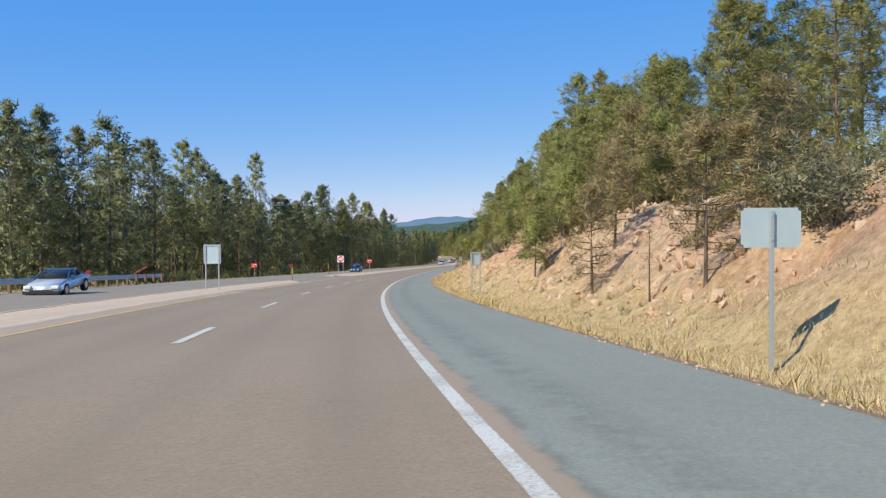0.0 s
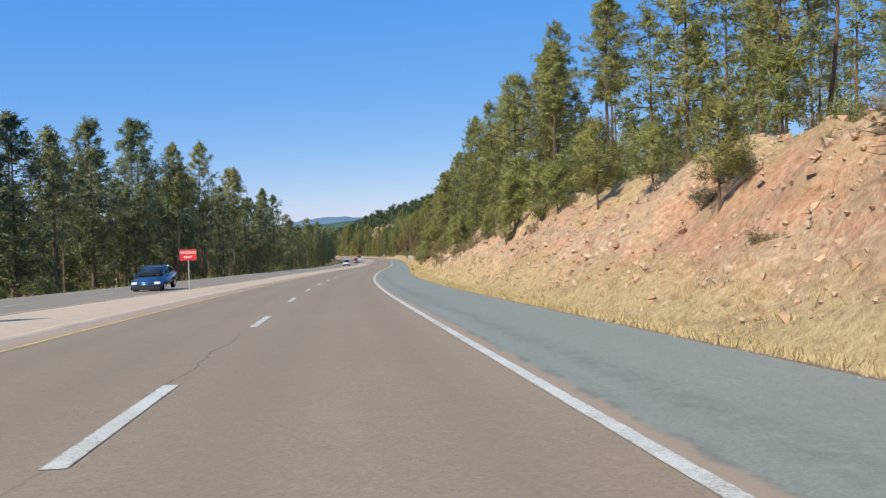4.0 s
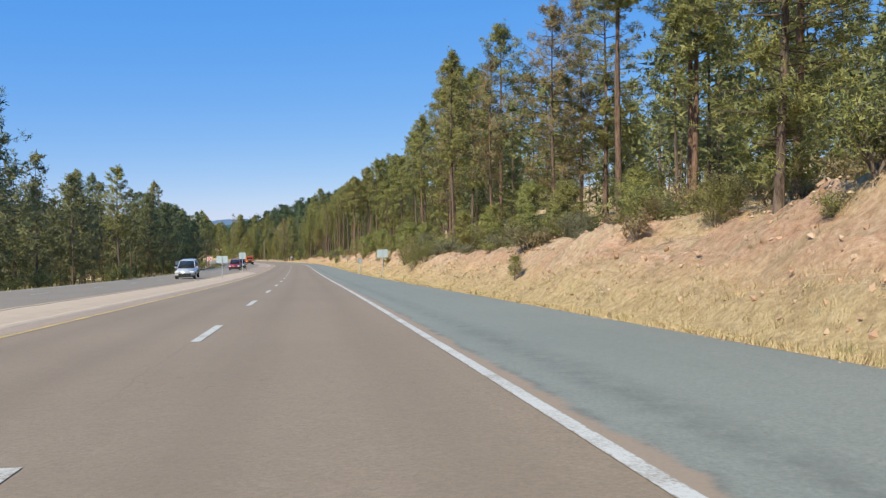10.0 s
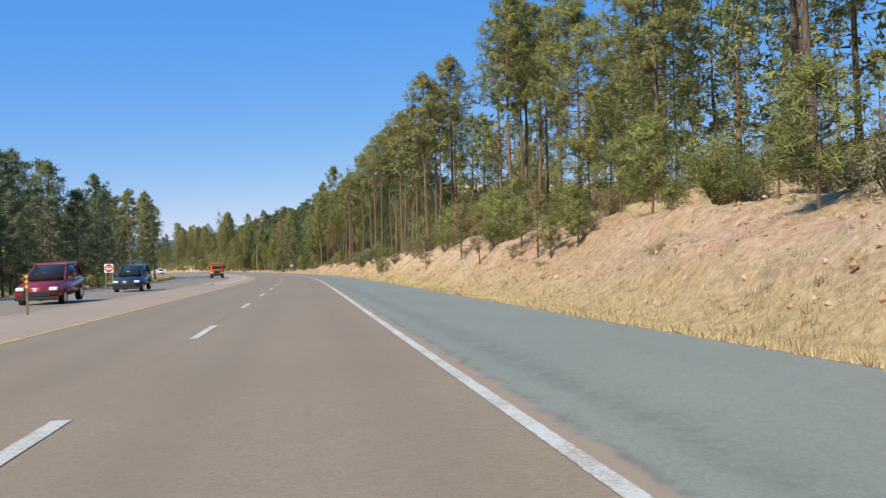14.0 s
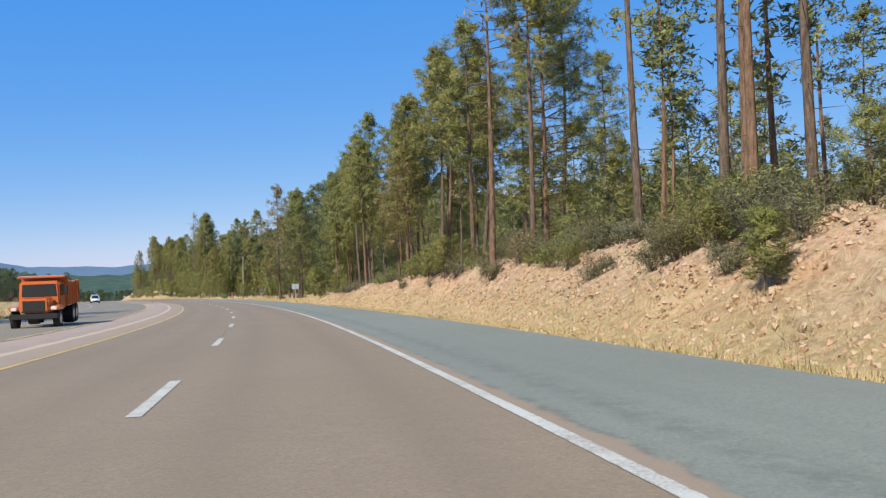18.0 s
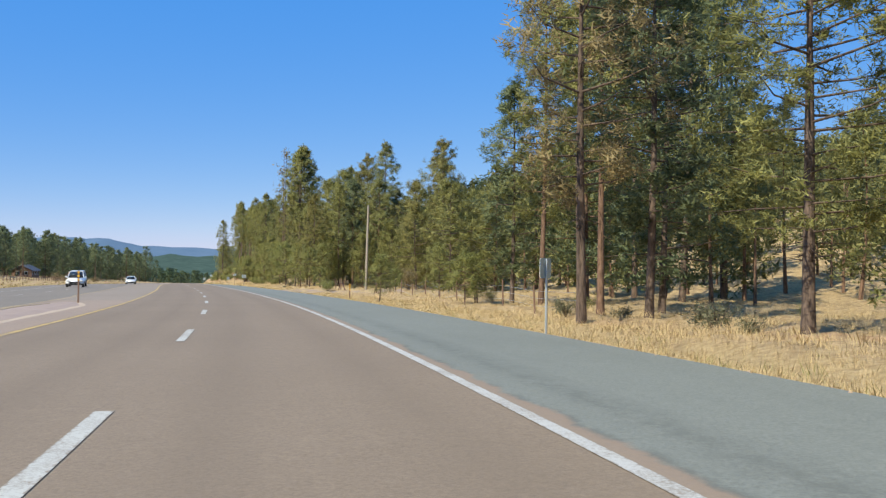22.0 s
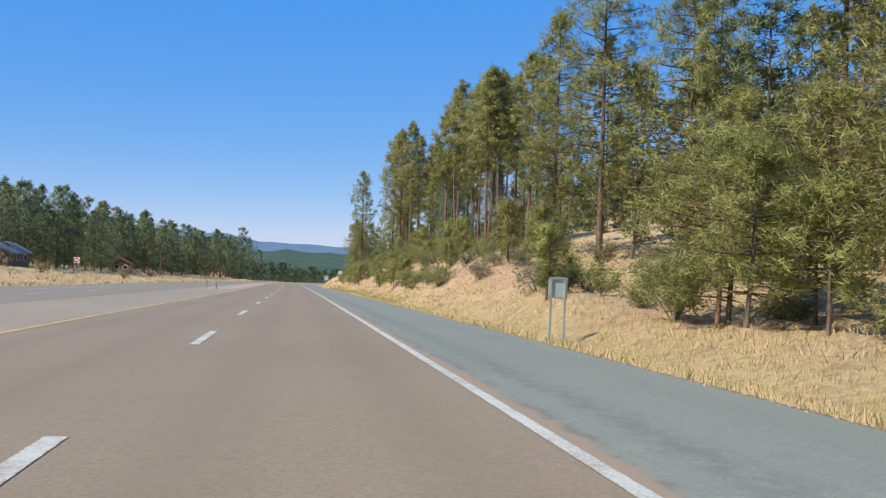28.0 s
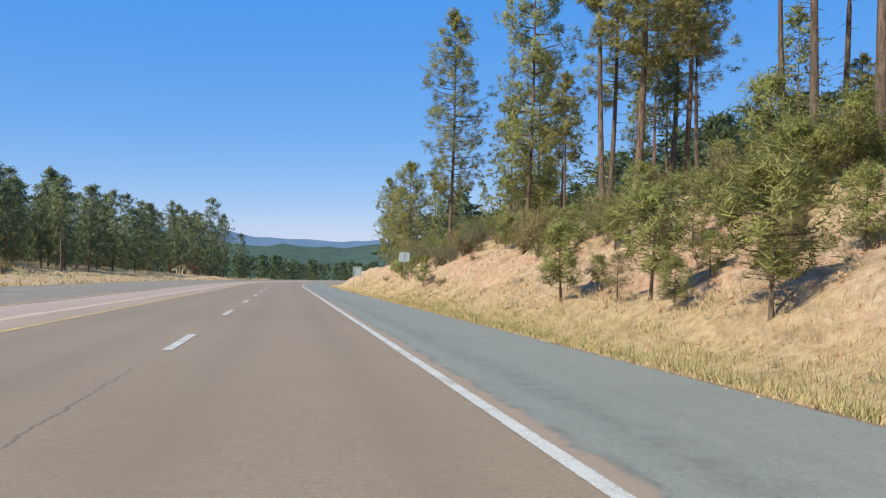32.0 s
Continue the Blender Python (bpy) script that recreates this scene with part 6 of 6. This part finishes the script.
# ---- vehicles in the far lanes ----
SHAPES = {   # side outlines: length, width, lower body (y, z) and cabin (y, z), y forwards from the rear axle's middle
    "suv": (4.7, 1.85, [(-2.3, 0.42), (-2.35, 0.95), (-2.2, 1.08), (0.9, 1.08), (2.15, 0.98), (2.33, 0.75), (2.35, 0.38)], [(-2.2, 1.06), (-2.0, 1.72), (0.1, 1.76), (1.0, 1.06)], 0.36),
    "sedan": (4.6, 1.8, [(-2.25, 0.40), (-2.3, 0.85), (-2.1, 1.0), (0.9, 0.95), (2.1, 0.82), (2.3, 0.6), (2.3, 0.34)], [(-1.75, 0.97), (-0.95, 1.42), (0.2, 1.45), (1.1, 0.94)], 0.33),
    "roadster": (4.3, 1.8, [(-2.1, 0.36), (-2.15, 0.72), (-1.9, 0.88), (0.7, 0.84), (1.8, 0.70), (2.1, 0.5), (2.12, 0.28)], [(-1.3, 0.86), (-0.6, 1.20), (0.1, 1.23), (0.85, 0.83)], 0.33),
    "pickup": (5.5, 1.9, [(-2.75, 0.55), (-2.8, 1.05), (-2.6, 1.12), (1.2, 1.14), (2.5, 1.08), (2.72, 0.85), (2.75, 0.48)], [(-0.7, 1.1), (-0.55, 1.78), (0.6, 1.82), (1.35, 1.12)], 0.39),
}


def loft(bm, outline, half, inset, floor=None):
    """A closed body from a side outline: two sides pulled in towards the top, bevelled."""
    n = len(outline)
    zs = [z for _, z in outline]
    lo, hi = min(zs), max(zs)
    rows = []
    for side in (-1, 1):
        rows.append([bm.verts.new((side * (half - inset * max(0, (z - lo) / (hi - lo)) ** 1.5), y, z)) for y, z in outline])
    for i in range(n):
        j = (i + 1) % n
        bm.faces.new((rows[0][i], rows[0][j], rows[1][j], rows[1][i]))
    bm.faces.new(rows[0][::-1])
    bm.faces.new(rows[1])
    bmesh.ops.recalc_face_normals(bm, faces=bm.faces)
    bmesh.ops.bevel(bm, geom=list(bm.edges), offset=0.10, segments=3, affect="EDGES", clamp_overlap=True)
    for f in bm.faces:
        f.smooth = True


def vehicle(name, shape, paint_mat, m, label, category="car", dark=None):
    length, width, low, cab, r = SHAPES[shape]
    root = tagged(new(name, None), label, category)
    root.matrix_basis = m
    bm = bmesh.new()
    loft(bm, low, width / 2, 0.10)
    part("body", bm, paint_mat, root)
    bm = bmesh.new()
    loft(bm, cab, width / 2 - 0.10, 0.20)
    part("glasshouse", bm, M_GLASS, root, "dark tinted windows")
    bm = bmesh.new()
    (y0, z0), (y1, z1) = cab[1], cab[2]
    box(bm, (-(width / 2 - 0.30), y0 + 0.05, z0 - 0.03), (width / 2 - 0.30, y1 - 0.05, z1 + 0.025), 0.03)
    part("roof", bm, dark or paint_mat, root)
    for sx in (-1, 1):
        for (ya, za), (yb, zb) in ((cab[0], cab[1]), (cab[3], cab[2])):
            bm = bmesh.new()
            rod(bm, (sx * (width / 2 - 0.10), ya, za), (sx * (width / 2 - 0.29), yb, zb), 0.04, 0.035, 6)
            part("pillar", bm, dark or paint_mat, root)
    fa, ra = length * 0.30, -length * 0.29
    for sx in (-1, 1):
        for y in (fa, ra):
            bm = bmesh.new()
            x = sx * (width / 2 - 0.12)
            rod(bm, (x - sx * 0.10, y, r), (x + sx * 0.11, y, r), r, sides=20)
            tyre = part("tyre", bm, M_BLACK, root)
            bm = bmesh.new()
            rod(bm, (x + sx * 0.105, y, r), (x + sx * 0.125, y, r), r * 0.66, r * 0.5, sides=16)
            part("rim", bm, M_RIM, tyre)
    zf = low[-2][1]
    front, rear = max(y for y, _ in low), min(y for y, _ in low)
    for sx in (-1, 1):
        bm = bmesh.new()
        box(bm, (sx * width * 0.36 - 0.17, front - 0.22, zf - 0.02), (sx * width * 0.36 + 0.17, front + 0.01, zf + 0.13), 0.03)
        part("headlight", bm, M_LAMP, root)
        bm = bmesh.new()
        box(bm, (sx * width * 0.40 - 0.10, rear - 0.01, 0.72), (sx * width * 0.40 + 0.10, rear + 0.12, 0.95), 0.02)
        part("tail_light", bm, M_TAIL, root)
        bm = bmesh.new()
        box(bm, (sx * (width / 2 + 0.06) - 0.09, cab[3][0] - 0.25, cab[3][1] + 0.02), (sx * (width / 2 + 0.06) + 0.09, cab[3][0] - 0.12, cab[3][1] + 0.16), 0.02)
        part("mirror", bm, dark or paint_mat, root)
    bm = bmesh.new()
    box(bm, (-width * 0.30, front - 0.05, zf - 0.26), (width * 0.30, front + 0.02, zf - 0.06), 0.02)
    part("grille", bm, M_BLACK, root)
    bm = bmesh.new()
    box(bm, (-width * 0.48, front - 0.10, low[-1][1] - 0.06), (width * 0.48, front + 0.03, low[-1][1] + 0.10), 0.03)
    part("bumper", bm, M_BLACK, root)
    return root


def dump_truck(m):
    """Short-nosed tipper: cab over a long bonnet, ribbed bed with a guard over the cab; +y is its front."""
    root = tagged(new("dump_truck", None), "orange dump truck with a raised bed guard in the far lane", "truck")
    root.matrix_basis = m

    def block(name, lo, hi, material, bevel=0.04, taper=0.0, parent=root, label=""):
        bm = bmesh.new()
        for v in box(bm, lo, hi):
            if v.co.z > (lo[2] + hi[2]) / 2:
                v.co.x *= 1 - taper
        bmesh.ops.bevel(bm, geom=list(bm.edges), offset=bevel, segments=2, affect="EDGES")
        return part(name, bm, material, parent, label)

    block("chassis", (-0.45, -2.9, 0.55), (0.45, 2.7, 0.85), M_BLACK)
    block("bonnet", (-0.72, 1.35, 0.85), (0.72, 2.75, 1.55), P_ORANGE, 0.10, 0.08)
    cab = block("cab", (-1.0, 0.05, 0.85), (1.0, 1.4, 2.35), P_ORANGE, 0.10, 0.08)
    block("windscreen", (-0.82, 1.36, 1.58), (0.82, 1.425, 2.2), M_GLASS, 0.02, 0.06, cab, "sloping dark windscreen")
    for sx in (-1, 1):
        block("side_window", (sx * 0.965 - 0.02, 0.35, 1.6), (sx * 0.965 + 0.02, 1.2, 2.15), M_GLASS, 0.01, 0.0, cab)
        block("fender", (sx * 0.93 - 0.22, 1.65, 0.95), (sx * 0.93 + 0.22, 2.72, 1.18), P_ORANGE, 0.06)
        block("headlight", (sx * 0.9 - 0.13, 2.68, 0.98), (sx * 0.9 + 0.13, 2.76, 1.14), M_LAMP, 0.02)
        block("mirror", (sx * 1.22 - 0.08, 1.25, 1.65), (sx * 1.22 + 0.08, 1.33, 2.1), M_BLACK, 0.02)
        block("bed_side", (sx * 1.1 - 0.05, -2.95, 1.05), (sx * 1.1 + 0.05, -0.1, 2.25), P_ORANGE, 0.02)
        for y in np.arange(-2.7, -0.2, 0.62):
            block("rib", (sx * 1.17 - 0.04, y - 0.05, 1.05), (sx * 1.17 + 0.04, y + 0.05, 2.25), P_ORANGE, 0.01)
        for y, wide in ((2.15, 0.28), (-1.5, 0.5), (-2.4, 0.5)):
            bm = bmesh.new()
            rod(bm, (sx * 1.1 - sx * wide, y, 0.5), (sx * 1.1, y, 0.5), 0.5, sides=20)
            tyre = part("tyre", bm, M_BLACK, root)
            bm = bmesh.new()
            rod(bm, (sx * 1.095, y, 0.5), (sx * 1.115, y, 0.5), 0.28, 0.22, sides=14)
            part("rim", bm, M_RIM, tyre)
    block("bed_floor", (-1.06, -2.95, 0.98), (1.06, -0.1, 1.08), P_ORANGE, 0.02)
    block("headboard", (-1.1, -0.14, 1.05), (1.1, -0.02, 2.55), P_ORANGE, 0.02)
    block("tailgate", (-1.06, -3.0, 1.05), (1.06, -2.92, 2.1), P_ORANGE, 0.02)
    block("cab_guard", (-1.1, -0.1, 2.5), (1.1, 1.0, 2.6), P_ORANGE, 0.02)
    block("grille", (-0.5, 2.74, 0.92), (0.5, 2.78, 1.45), M_BLACK, 0.01, 0.0, root, "dark grille")
    block("bumper", (-1.1, 2.72, 0.55), (1.1, 2.86, 0.82), M_BLACK, 0.03)


P_SILVER, P_WHITE = carpaint("silver car paint", (0.52, 0.54, 0.56), 0.25), carpaint("white car paint", (0.75, 0.75, 0.74), 0.0)
P_RED, P_BLUE, P_DARK, P_ORANGE = carpaint("dark red car paint", (0.28, 0.03, 0.035)), carpaint("blue car paint", (0.03, 0.07, 0.16)), carpaint("dark blue car paint", (0.03, 0.05, 0.07)), carpaint("orange truck paint", (0.65, 0.16, 0.04), 0.0)

vehicle("convertible_car", "roadster", P_SILVER, on_road(29.8, -12.6, 180), "silver-blue convertible sports car in the far lane", dark=P_BLUE)
vehicle("car", "sedan", P_BLUE, on_road(146, -9.8, 180), "dark blue saloon car in the far lane")
vehicle("car", "suv", P_SILVER, on_road(340, -9.3, 180), "silver sport utility car in the far lane")
vehicle("car", "suv", P_RED, on_road(403, -9.2, 180), "dark red sport utility car in the far lane")
vehicle("car", "suv", P_DARK, on_road(424, -9.6, 180), "dark blue sport utility car in the far lane")
dump_truck(on_road(514.5, -9.4, 180))
vehicle("car", "suv", P_WHITE, on_road(672, -12.2, 180), "white sport utility car in the far lane")
vehicle("car", "sedan", P_WHITE, on_road(742, -9.6, 180), "white saloon car in the far lane")


# ---- cabins and yard things beyond the meadow ----
M_LOG = plain("brown log wall", (0.24, 0.14, 0.09), 0.85, 0, 6, 0.3)
M_ROOF = plain("rust red metal roof", (0.33, 0.10, 0.07), 0.6, 0.1, 4, 0.25)
M_GREYROOF = plain("grey shingle roof", (0.25, 0.23, 0.22), 0.85, 0, 10, 0.25)
M_TAN = plain("tan plaster wall", (0.55, 0.44, 0.33), 0.9, 0, 4, 0.15)


def cabin(s, d, w, l, h, turn, wall, roof, label):
    root = tagged(new("cabin", None), label, "house", group="roadside houses")
    root.matrix_basis = facing(s, d, turn)
    bm = bmesh.new()
    box(bm, (-w / 2, -l / 2, -1.0), (w / 2, l / 2, h))
    part("wall", bm, wall, root)
    bm = bmesh.new()
    e = 0.5
    pts = [(-w / 2 - e, h - 0.2), (0, h + w * 0.28), (w / 2 + e, h - 0.2), (w / 2 + e, h - 0.05), (0, h + w * 0.28 + 0.17), (-w / 2 - e, h - 0.05)]
    a = [bm.verts.new((x, -l / 2 - e, z)) for x, z in pts]
    b = [bm.verts.new((x, l / 2 + e, z)) for x, z in pts]
    for i in range(6):
        j = (i + 1) % 6
        bm.faces.new((a[i], a[j], b[j], b[i]))
    for q in (a, b):
        bm.faces.new((q[0], q[1], q[4], q[5]))
        bm.faces.new((q[1], q[2], q[3], q[4]))
    bmesh.ops.recalc_face_normals(bm, faces=bm.faces)
    part("roof", bm, roof, root)
    for y in (-l / 2 - 0.003, l / 2 + 0.003):
        bm = bmesh.new()
        v = [bm.verts.new(c) for c in ((-w / 2, y, h - 0.05), (w / 2, y, h - 0.05), (0, y, h + w * 0.27))]
        bm.faces.new(v)
        part("gable", bm, wall, root)
    for y in np.arange(-l / 2 + 1.2, l / 2 - 0.8, 2.6):
        bm = bmesh.new()
        box(bm, (w / 2 - 0.02, y - 0.5, 0.9), (w / 2 + 0.05, y + 0.5, 2.0), 0.02)
        win = part("window", bm, M_SIGNWHITE, root)
        bm = bmesh.new()
        box(bm, (w / 2 + 0.03, y - 0.42, 0.98), (w / 2 + 0.056, y + 0.42, 1.92))
        part("pane", bm, M_GLASS, win)
    for x in (-w * 0.2, w * 0.22):
        bm = bmesh.new()
        box(bm, (x - 0.5, -l / 2 - 0.05, 0.9), (x + 0.5, -l / 2 + 0.02, 2.0), 0.02)
        win = part("window", bm, M_SIGNWHITE, root)
        bm = bmesh.new()
        box(bm, (x - 0.42, -l / 2 - 0.056, 0.98), (x + 0.42, -l / 2 - 0.03, 1.92))
        part("pane", bm, M_GLASS, win)


cabin(940, -41, 4.5, 6, 2.2, 10, M_LOG, M_ROOF, "low brown log house with a red metal roof beyond the meadow")
cabin(876, -48, 6, 8, 2.3, -8, M_LOG, M_GREYROOF, "brown cabin with a grey roof under pines")
cabin(1040, -47, 6, 9, 2.5, 4, M_TAN, M_ROOF, "tan house with a red roof at the forest edge")
cabin(1305, -30, 8, 12, 2.8, 0, M_TAN, M_GREYROOF, "tan roadside building far down the road")
cabin(126, -40, 6, 9, 2.5, 20, M_LOG, M_ROOF, "brown shed with a red roof among the pines")

rails = tagged(new("rail_fence", None), "brown wooden rail fence along the dry meadow", "fence")
for k, s in enumerate(np.arange(716, 792, 3.0)):
    bm = bmesh.new()
    rod(bm, (0, 0, -0.3), (0, 0, 1.15), 0.07, 0.06, 6)
    part("post", bm, M_WOODPOST, rails).matrix_basis = Matrix.Translation(earth(s, -27.0))
    for z in (0.5, 0.95):
        bm = bmesh.new()
        a, b = Vector(earth(s, -27.0)), Vector(earth(s + 3.0, -27.0))
        rod(bm, a + Vector((0, 0, z)), b + Vector((0, 0, z)), 0.045, sides=6)
        part("rail", bm, M_WOODPOST, rails)
for s, d, k in ((800, -30, 2.6), (845, -33, 2.2), (872, -27, 1.6), (760, -36, 2.0), (920, -30, 2.2)):
    shrub("brown", s, d, k)
shrub("thicket", 654.0, 21.0, 1.0)


# ---- far land: valley floor, and mountains coloured blue for haze ----
def far_material(name, lo, hi, scale):
    def build(t, p):
        n = noise_node(t, scale, 5, 0.7)
        m = noise_node(t, scale * 0.15, 3)
        c = ramp(t, n, (0.35, lo), (0.65, hi))
        t.links.new(mix(t, math_node(t, "MULTIPLY", m, 0.5), c, lo), p.inputs["Base Color"])
        p.inputs["Roughness"].default_value = 1.0
        p.inputs["Specular IOR Level"].default_value = 0.0
    return mat(name, build)


def land(name, xs, ys, height, material, label):
    x, y = np.meshgrid(xs, ys, indexing="ij")
    p = np.stack([x, y, height(x, y)], -1).reshape(-1, 3)
    tagged(new(name, from_arrays(name, p, grid_faces(len(xs), len(ys))[:, ::-1], material, smooth=True)), label, "landscape", kind="structure")


def wav(x, y, k):
    return np.sin(x * k + 1.3 * np.sin(y * k * 0.7)) * np.sin(y * k * 1.1 + 1.7 * np.sin(x * k * 0.6 + 1))


def valley(x, y):
    near = np.interp(y, [-3000, -200, 0, 1400, 2600], [-30, -14, -22, -62, -66])
    hills = 26 * np.clip((np.abs(x + 60) - 500) / 900, 0, 1) * (1 + wav(x, y, 0.004))
    return near + hills + 5 * wav(x, y, 0.011)


land("backdrop", np.arange(-4200, 4201, 60.0), np.arange(-2600, 4301, 60.0), valley, far_material("wooded valley", (0.035, 0.06, 0.035), (0.085, 0.12, 0.06), 0.05), "wooded valley floor reaching the horizon")
crest = table((-4200, 60), (-1600, 120), (-900, 70), (-620, 66), (-430, 68), (-330, 74), (-220, 56), (-100, 46), (150, 40), (500, 60), (1500, 110), (4200, 90))
# air haze is painted into the mountains' base colour as blue
land("backdrop", np.arange(-4200, 4201, 40.0), np.array([3300.0, 3500, 3700, 3900, 4000, 4200]), lambda x, y: -70 + (crest(x) + 48 + 9 * wav(x, y, 0.012) + 4 * wav(x, y, 0.04)) * np.interp(y, [3300, 3900, 4000, 4200], [0, 0.95, 1, 0.8]), far_material("mountains in painted blue haze", (0.105, 0.165, 0.235), (0.13, 0.19, 0.26), 0.012), "mountains on the horizon with blue haze painted into their colour")
near_crest = table((-2500, 36), (-900, 30), (-500, 16), (-250, 4), (-60, -4), (60, -10), (150, 0), (320, 26), (700, 52), (2500, 60))
# bluish green: a little distance haze is painted into the ridge's woods
land("backdrop", np.arange(-2600, 2601, 26.0), np.array([1750.0, 1950, 2150, 2300, 2500]), lambda x, y: -72 + (near_crest(x) + 62 + 5 * wav(x, y, 0.02) + 3.5 * wav(x, y, 0.09) + 2 * wav(x, y, 0.21)) * np.interp(y, [1750, 2150, 2300, 2500], [0, 0.8, 1, 0.8]), far_material("wooded ridge with painted haze", (0.050, 0.080, 0.066), (0.085, 0.125, 0.098), 0.04), "wooded ridge across the valley, its green tinted bluish with painted haze")
